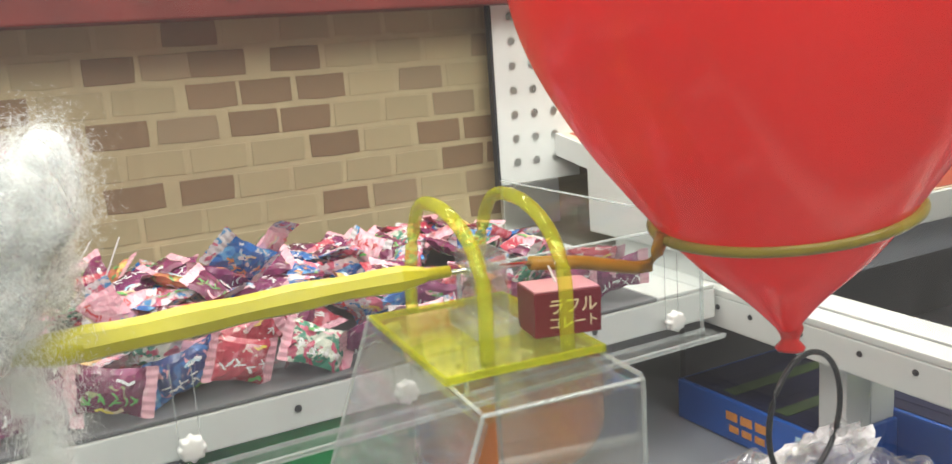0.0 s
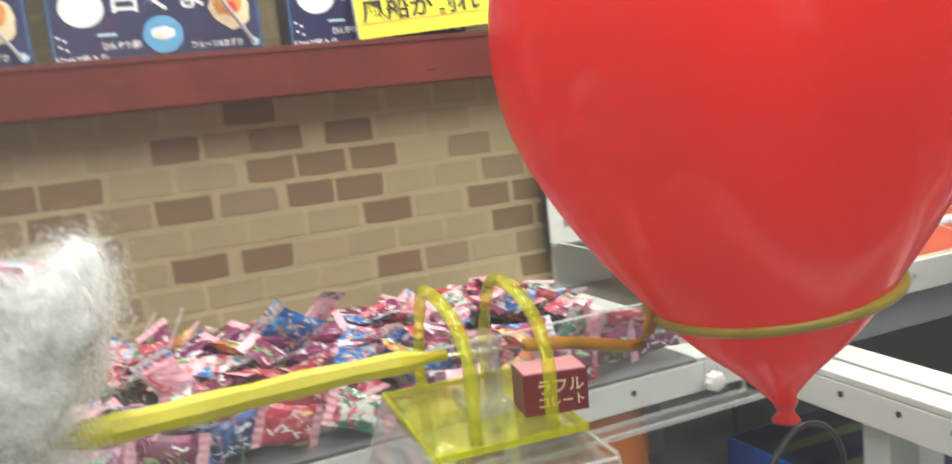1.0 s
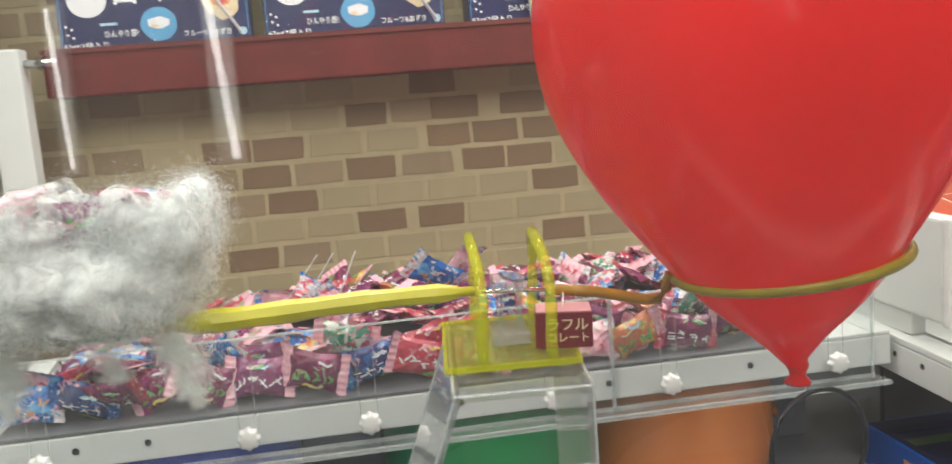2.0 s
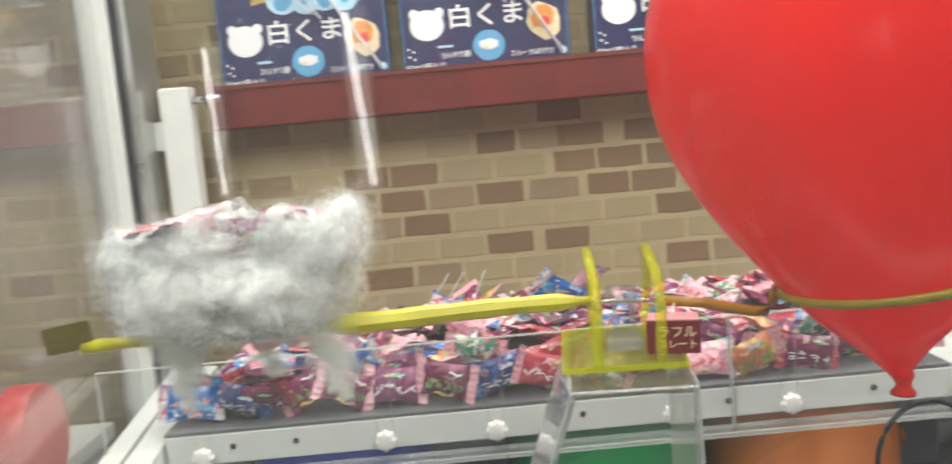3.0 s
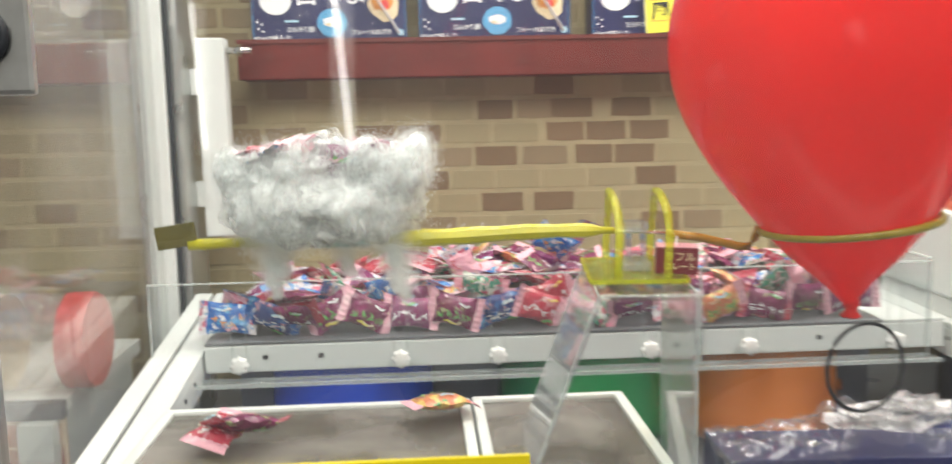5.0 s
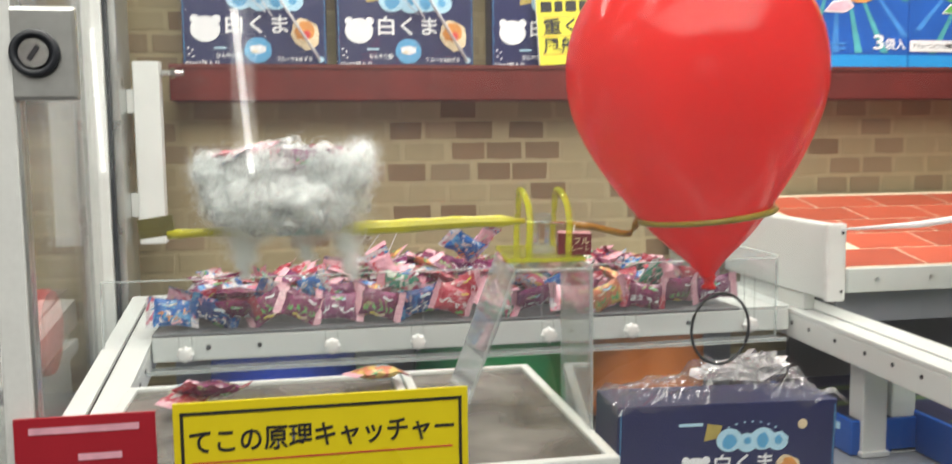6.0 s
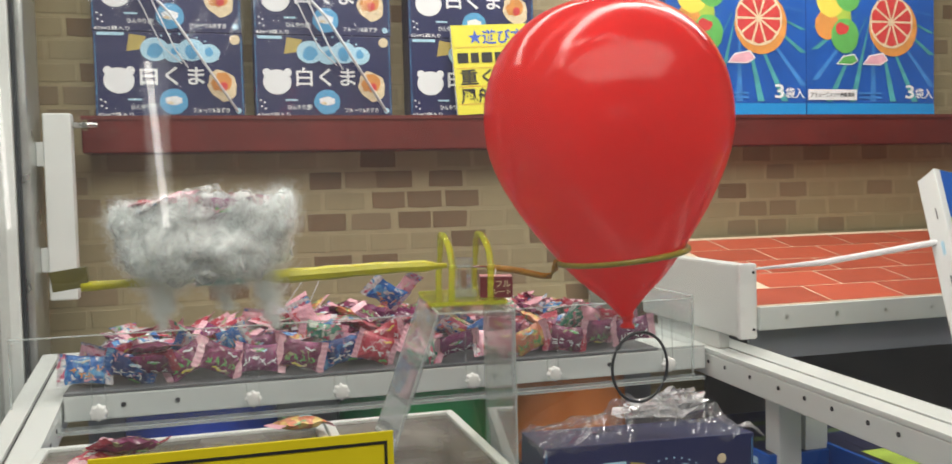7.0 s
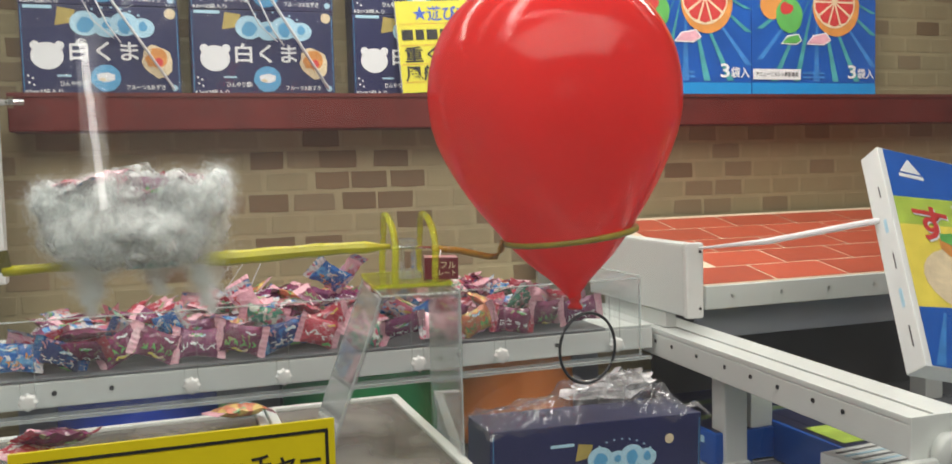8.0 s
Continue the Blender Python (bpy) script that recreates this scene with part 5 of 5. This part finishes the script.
def lying_box(place, w, d, h, label):
    b = thing("candy_carton", label, "carton", place, "cartons on the machine floor")
    part("box", box(0, w, 0, d, 0, h, 0.0015), M_JELLY_BLUE, b)
    part("top_print", box(0.004, w - 0.004, 0.004, d - 0.004, h + 0.0002, h + 0.0006), M_NAVY_SIDE, b, "dark green and yellow print")
    for i in range(5):
        part("print_ray", box(0.02 + i * w / 6, 0.035 + i * w / 6, 0.01, d - 0.01, h + 0.0008, h + 0.0011), M_DULL_GREEN if i % 2 else M_NAVY_SIDE, b)
    for i in range(3):
        part("writing_bar", box(w * 0.36 + i * 0.017, w * 0.36 + i * 0.017 + 0.013, -0.0008, -0.0002, h * 0.52, h * 0.72), M_INK_ORANGE, b, "orange writing")
        part("writing_bar", box(w * 0.38 + i * 0.015, w * 0.38 + i * 0.015 + 0.011, -0.0008, -0.0002, h * 0.24, h * 0.40), M_INK_ORANGE, b, "orange writing")
    part("mark", box(w * 0.80, w * 0.88, -0.0008, -0.0002, h * 0.6, h * 0.8), M_INK_PALE, b)
    return b


lying_box(pose(0.675, 0.768, FL, 0, 0, -90), 0.176, 0.16, 0.038, "blue candy carton lying on the machine floor")
second = lying_box(pose(0.752, 0.462, FL), 0.20, 0.17, 0.044, "blue candy carton with a green print behind the posts")
for i, (x0, x1, m2) in enumerate(((0.010, 0.075, M_LIME), (0.085, 0.12, M_LEMON), (0.13, 0.19, M_RAY_GREEN))):
    part("print_patch", box(x0, x1, 0.03 + 0.02 * i, 0.09 + 0.03 * i, 0.0452, 0.0455), m2, second, "lime and yellow print")
pack = thing("white_carton", "white printed carton lying beside the posts", "carton", pose(0.700, 0.372, FL, 0, 0, 4))
part("box", box(0, 0.16, 0, 0.075, 0, 0.058, 0.0015), M_WHITE_CARD, pack)
for i in range(6):
    part("writing_bar", box(0.010, 0.150 - 0.018 * (i % 3), 0.010 + i * 0.0105, 0.0135 + i * 0.0105, 0.0582, 0.0585), M_DARK if i % 2 else M_INK_PALE, pack)
for i in range(5):
    part("writing_bar", box(0.012, 0.14 - 0.015 * (i % 3), -0.0006, -0.0002, 0.012 + i * 0.011, 0.0155 + i * 0.011), M_INK_PALE, pack)

# ---- jars in the next compartment ----


def jar(place, r, length, label):
    j = thing("candy_jar", label, "jar", place, "candy jars")
    prof = smooth_profile([(0.0, 0.0), (r * 0.9, 0.0), (r, 0.008), (r, length * 0.8), (r * 0.93, length * 0.92), (r * 0.8, length)], 4)
    part("body", lathe(prof, 32), M_JAR, j, "", True)
    part("lid", lathe([(0.0, length + 0.024), (r * 0.96, length + 0.024), (r * 1.0, length + 0.020), (r * 1.0, length), (r * 0.82, length - 0.002)], 40), M_RED_LID, j, "red screw lid")
    part("base", lathe([(0.0, -0.001), (r * 0.92, -0.001), (r * 1.01, 0.006), (r * 1.01, 0.030), (r * 1.0, 0.031)], 32), M_RED_LID, j, "red base band")
    band = part("label_band", lathe([(r * 1.004, length * 0.34), (r * 1.004, length * 0.62)], 32), M_INK_CREAM, j, "cream and orange label")
    for k in range(10):
        a = 2 * math.pi * k / 10
        part("label_mark", box(-0.004, 0.004, -0.0006, 0.0, length * 0.37, length * 0.59, 0, pose(r * 1.006 * math.cos(a), r * 1.006 * math.sin(a), 0, 0, 0, math.degrees(a) + 90)), (M_INK_RED, M_INK_ORANGE, M_INK_WHITE)[k % 3], band)
    return j


jar(pose(-0.318, 0.700, 1.395, 0, 90, 0), 0.044, 0.148, "clear candy jar with a red lid lying on its side")
jar(pose(-0.330, 0.78, 1.352, 0, 0, 0), 0.05, 0.12, "clear candy jar with a red lid standing upright")
jar(pose(-0.445, 0.76, 1.352, 0, 0, 0), 0.05, 0.118, "clear candy jar with a red lid standing upright")
ledge = thing("side_ledge", "white ledge with a clear guard in the next compartment", "ledge", None)
part("board", box(-0.62, -0.165, 0.664, 0.88, 1.335, 1.3508, 0.001), M_WHITE, ledge)
part("leg", box(-0.60, -0.57, 0.64, 0.86, FL, 1.3345), M_WHITE, ledge)
apron = part("apron", box(-0.62, -0.165, 0.656, 0.662, 1.262, 1.3345, 0.001), M_CREAM_JOINT, ledge, "apron with a pink brick print")
part("rim", box(-0.62, -0.165, 0.652, 0.6635, 1.335, 1.3508, 0.001), M_NAVY_SIDE, ledge, "dark front rim")
for r in range(3):
    for c in range(9):
        bx = -0.615 + c * 0.050 + (0.025 if r % 2 else 0.0)
        part("brick", box(bx, min(bx + 0.046, -0.167), 0.6552, 0.6558, 1.266 + r * 0.0225, 1.2855 + r * 0.0225), M_PINK_BRICK, apron)
copy_thing(knob, pose(-0.248, 0.6545, 1.318))
part("leg", box(-0.20, -0.17, 0.64, 0.86, FL, 1.3345), M_WHITE, ledge)

# ---- cotton basket on the lever ----
cotton = thing("cotton_cloud", "fluffy white cotton wool cloud sitting on the lever", "cotton", pose(0.0905, 0.446, 1.5475))


PEAKS = [(0.059, 0.0, 0.021, 0.012, 0.009), (0.056, -0.012, 0.019, 0.010, 0.007), (0.006, -0.015, 0.022, 0.013, 0.009), (0.030, -0.015, 0.021, 0.008, 0.008), (-0.056, 0.0, 0.018, 0.007, 0.012), (-0.064, 0.0, 0.004, 0.004, 0.012)]


def cloud(swell, seed, level):
    """A lumpy nest of cotton, hollow in front, narrower below, with drawn-out tips."""
    bm = bmesh.new()
    bmesh.ops.create_icosphere(bm, subdivisions=level, radius=1.0)
    for v in bm.verts:
        d = v.co.normalized()
        q = Vector([h * math.copysign(abs(c) ** 0.6, c) for h, c in zip((0.067, 0.028, 0.026), d)])
        q.x *= 0.87 + 0.18 * q.z / 0.026
        lump = 0.0055 * noise.noise(q * 36 + Vector((3.1, 0, 0))) + 0.0048 * noise.noise(q * 85) + 0.0026 * noise.noise(q * 190 + Vector((0, seed, 0)))
        tip = sum(h * math.exp(-((q.x - x) ** 2 + (q.y - y) ** 2 + (q.z - z) ** 2) / (w * w)) for x, y, z, h, w in PEAKS)
        n = Vector((d.x * 0.6, d.y, d.z)).normalized()
        lump += 0.013 * max(0.0, noise.noise(q * 75 + Vector((7.7, 1.3, 0))) - 0.12) + 0.006 * max(0.0, noise.noise(q * 150) - 0.1)
        q += n * (lump + swell * (1 + 1.2 * noise.noise(q * 60 + Vector((0, 0, seed))))) + Vector((0.15, 0, 1)) * tip
        if d.y < 0:
            q.y += 0.013 * math.exp(-((q.x - 0.014) / 0.020) ** 2 - ((q.z - 0.010) / 0.010) ** 2)
            q.y += 0.006 * math.exp(-((q.x + 0.028) / 0.016) ** 2 - ((q.z - 0.012) / 0.010) ** 2)
        if d.z > 0.5:
            q.z -= 0.017 * math.exp(-((q.x + 0.006) / 0.048) ** 4 - ((q.y - 0.006) / 0.017) ** 4)
        v.co = q
    return bm


def fluffy(name, top):
    """Cotton: white scatter that thins out in wisps."""
    m = bpy.data.materials.new(name)
    m.use_nodes = True
    n, k = m.node_tree.nodes, m.node_tree.links
    b = n["Principled BSDF"]
    b.inputs["Base Color"].default_value = (0.91, 0.94, 0.93, 1)
    b.inputs["Roughness"].default_value = 1.0
    b.inputs["Specular IOR Level"].default_value = 0.05
    co = n.new("ShaderNodeTexCoord")
    st = n.new("ShaderNodeMapping")
    st.inputs["Scale"].default_value = (1.0, 1.0, 0.6)
    k.new(co.outputs["Object"], st.inputs["Vector"])
    no = n.new("ShaderNodeTexNoise")
    no.inputs["Scale"].default_value = 95
    no.inputs["Detail"].default_value = 8
    no.inputs["Roughness"].default_value = 0.65
    no.inputs["Distortion"].default_value = 1.2
    k.new(st.outputs[0], no.inputs["Vector"])
    mr = n.new("ShaderNodeMapRange")
    mr.inputs["From Min"].default_value, mr.inputs["From Max"].default_value = 0.38, 0.62
    mr.inputs["To Min"].default_value, mr.inputs["To Max"].default_value = 0.0, top
    k.new(no.outputs["Fac"], mr.inputs["Value"])
    k.new(mr.outputs[0], b.inputs["Alpha"])
    bp = n.new("ShaderNodeBump")
    bp.inputs["Strength"].default_value = 0.5
    bp.inputs["Distance"].default_value = 0.002
    k.new(no.outputs["Fac"], bp.inputs["Height"])
    k.new(bp.outputs[0], b.inputs["Normal"])
    return m


def fibre_skin(name, color):
    """White fibre that scatters light to both sides."""
    m = bpy.data.materials.new(name)
    m.use_nodes = True
    n, k = m.node_tree.nodes, m.node_tree.links
    n.remove(n["Principled BSDF"])
    df, tl, mx = n.new("ShaderNodeBsdfDiffuse"), n.new("ShaderNodeBsdfTranslucent"), n.new("ShaderNodeMixShader")
    co, no, mr, sc = n.new("ShaderNodeTexCoord"), n.new("ShaderNodeTexNoise"), n.new("ShaderNodeMapRange"), n.new("ShaderNodeVectorMath")
    no.inputs["Scale"].default_value = 60
    k.new(co.outputs["Object"], no.inputs["Vector"])
    mr.inputs["To Min"].default_value, mr.inputs["To Max"].default_value = 0.9, 1.06
    k.new(no.outputs["Fac"], mr.inputs["Value"])
    sc.operation = "SCALE"
    sc.inputs[0].default_value = color
    k.new(mr.outputs[0], sc.inputs["Scale"])
    for q in (df, tl):
        k.new(sc.outputs[0], q.inputs["Color"])
    mx.inputs[0].default_value = 0.5
    k.new(df.outputs[0], mx.inputs[1])
    k.new(tl.outputs[0], mx.inputs[2])
    k.new(mx.outputs[0], n["Material Output"].inputs["Surface"])
    return m


M_FIBRE = fibre_skin("cotton_fibre", (0.90, 0.94, 0.935))
M_FLUFF = fluffy("cotton_fluff", 0.45)
WISPS = [(-0.036, -0.010, 0.040, 0.004), (-0.028, -0.008, 0.048, -0.002), (-0.032, -0.004, 0.036, 0.006), (0.006, -0.004, 0.036, 0.012), (0.044, -0.010, 0.046, 0.004), (0.050, -0.006, 0.052, 0.002), (0.040, -0.006, 0.030, 0.006)]
core = part("core", cloud(0.0, 1.0, 6), M_FIBRE, cotton, "", True)
part("fluff", cloud(0.0030, 2.3, 5), M_FLUFF, cotton, "loose outer fluff", True)
part("fluff", cloud(0.0055, 4.9, 5), M_FLUFF, cotton, "loose outer fluff", True)
# fine fibres that thin out towards the rim
gen = np.random.default_rng(4)
N = 190000
src = np.array([v.co[:] for v in core.data.vertices])
out = np.array([v.normal[:] for v in core.data.vertices])
pick = gen.integers(0, len(src), N)
d = out[pick] + gen.normal(0, 0.35, (N, 3))
d /= np.linalg.norm(d, axis=1, keepdims=True)
p = src[pick] + d * np.abs(gen.normal(0, 0.0056, (N, 1))) + gen.normal(0, 0.0012, (N, 3))
t = np.cross(d, gen.normal(size=(N, 3)))
t = t / np.linalg.norm(t, axis=1, keepdims=True) + d * gen.uniform(-0.2, 0.6, (N, 1))
t /= np.linalg.norm(t, axis=1, keepdims=True)
ln = gen.uniform(0.0006, 0.0028, (N, 1))
M2 = 46000
w = np.array(WISPS)[gen.integers(0, len(WISPS), M2)]
u = gen.random((M2, 1)) ** 0.8
sp = (0.0095 * (1 - u) + 0.0030) * (0.6 + 0.8 * np.abs(np.sin(u * 9 + w[:, 0:1] * 400)))
wp = np.concatenate([w[:, 0:1] + w[:, 3:4] * u + gen.normal(0, 1, (M2, 1)) * sp * 0.7, w[:, 1:2] + gen.normal(0, 1, (M2, 1)) * sp * 0.7, -0.018 - w[:, 2:3] * u], axis=1)
wt = gen.normal(0, 0.45, (M2, 3)) + np.array([0, 0, -1.0])
wt /= np.linalg.norm(wt, axis=1, keepdims=True)
p, t, ln = np.concatenate([p, wp]), np.concatenate([t, wt]), np.concatenate([ln, gen.uniform(0.001, 0.004, (M2, 1))])
side = np.cross(t, gen.normal(size=t.shape))
side /= np.linalg.norm(side, axis=1, keepdims=True)
side *= 0.00004
mid = p + t * ln * 0.5 + gen.normal(0, 0.0006, p.shape)
q = p + t * ln
verts = np.stack([p - side, p + side, mid + side, mid - side, q], axis=1).reshape(-1, 3)
base = np.arange(len(p)) * 5
faces = [f for b0 in base.tolist() for f in ((b0, b0 + 1, b0 + 2, b0 + 3), (b0 + 3, b0 + 2, b0 + 4))]
me = bpy.data.meshes.new("fibres")
me.from_pydata(verts.tolist(), [], faces)
me.materials.append(M_FIBRE)
fib = new("fibres", me)
fib.parent = cotton
tagged(fib, "fine loose cotton fibres", "", "", "stuff")
for kind, dx, dy, dz, rx, ry, rz in ((3, -0.030, 0.006, 0.018, 78, 4, 20), (5, -0.022, -0.002, 0.022, 66, -8, 60), (6, -0.002, 0.008, 0.019, 80, 8, 120), (9, 0.036, 0.004, 0.020, 74, 6, 10), (1, 0.018, -0.014, 0.012, 24, 0, 4)):
    put(kind, 0.0905 + dx, 0.446 + dy, 1.5530 + dz, rx, ry, rz)

# ---- bricks of the back wall, last ----
PITCH, ROW = 0.0575, 0.0303
# centres of the brown bricks by course; the others are spaced between them
DARK = {-1: (0.114, 0.473), 0: (0.261, 0.330), 1: (0.164, 0.466, 0.589), 2: (0.138, 0.254, 0.3835, 0.438), 3: (0.0975, 0.154, 0.345, 0.399, 0.457), 4: (0.254, 0.354, 0.433), 5: (0.331,)}
rng = random.Random(11)
half = (PITCH - 0.0058) / 2
hh = (ROW - 0.0058) / 2


def brick_mesh(seed, material):
    r2 = random.Random(seed)
    bm = bmesh.new()
    n = 8
    out = []
    for x, z in ((-half, -hh), (0, -hh), (half, -hh), (half, 0), (half, hh), (0, hh), (-half, hh), (-half, 0)):
        out.append((x + r2.uniform(-0.0010, 0.0010), z + r2.uniform(-0.0009, 0.0009)))
    a = [bm.verts.new((x, 0.0, z)) for x, z in out]
    b = [bm.verts.new((x * 0.97, -0.0004, z * 0.95)) for x, z in out]
    bm.faces.new(b)
    for i in range(8):
        bm.faces.new([a[i], a[(i + 1) % 8], b[(i + 1) % 8], b[i]])
    bmesh.ops.recalc_face_normals(bm, faces=bm.faces)
    me = bpy.data.meshes.new("brick")
    bm.to_mesh(me)
    bm.free()
    me.materials.append(material)
    return me


BRICKS = {m.name: [brick_mesh(s, m) for s in range(5)] for m in (M_BRICK_LIGHT, M_BRICK_MID, M_BRICK_DARK)}
far_v, far_f, far_m = [], [], []
near_count = 0
for k in range(-9, 27):
    z = 1.4755 + ROW * k
    anchors = DARK.get(k, (0.02 * ((k * 37) % 11) / 4,))
    course = []  # centre, length factor, is it a brown one
    for a, b in zip(anchors, anchors[1:]):
        n = max(1, round((b - a) / PITCH))
        course += [(a + (b - a) * i / n, (b - a) / n / PITCH, i == 0) for i in range(n)]
    course += [(anchors[-1] + PITCH * i, 1.0, i == 0 and k in DARK) for i in range(int((1.86 - anchors[-1]) / PITCH) + 1)]
    course += [(anchors[0] - PITCH * i, 1.0, False) for i in range(1, int((anchors[0] + 1.45) / PITCH) + 1)]
    for x, stretch, brown in course:
        known = -0.03 < x < 0.64 and k in DARK
        if brown:
            look_m = M_BRICK_DARK
            stretch = min(stretch, 1.05)
        else:
            q = rng.random()
            look_m = M_BRICK_MID if q < 0.22 else M_BRICK_DARK if q > (0.98 if known else 0.93) else M_BRICK_LIGHT
        me = rng.choice(BRICKS[look_m.name])
        if -0.06 < x < 0.64 and -3 <= k <= 10 and near_count < 300:
            near_count += 1
            b = new("brick", me)
            b.parent = wall_back
            b.location = (x, WALL_Y - 0.0003, z)
            b.scale = (stretch, 1.0, 1.0)
        else:
            b0 = len(far_v)
            far_v += [(v.co.x * stretch + x, v.co.y + WALL_Y - 0.0003, v.co.z + z) for v in me.vertices]
            for p in me.polygons:
                far_f.append([b0 + i for i in p.vertices])
                far_m.append({"light_brick": 0, "tan_brick": 1, "brown_brick": 2}[look_m.name])
me = bpy.data.meshes.new("far_bricks")
me.from_pydata(far_v, [], far_f)
for m in (M_BRICK_LIGHT, M_BRICK_MID, M_BRICK_DARK):
    me.materials.append(m)
me.polygons.foreach_set("material_index", far_m)
fbk = new("far_bricks", me)
fbk.parent = wall_back
tagged(fbk, "", "", "", "stuff")
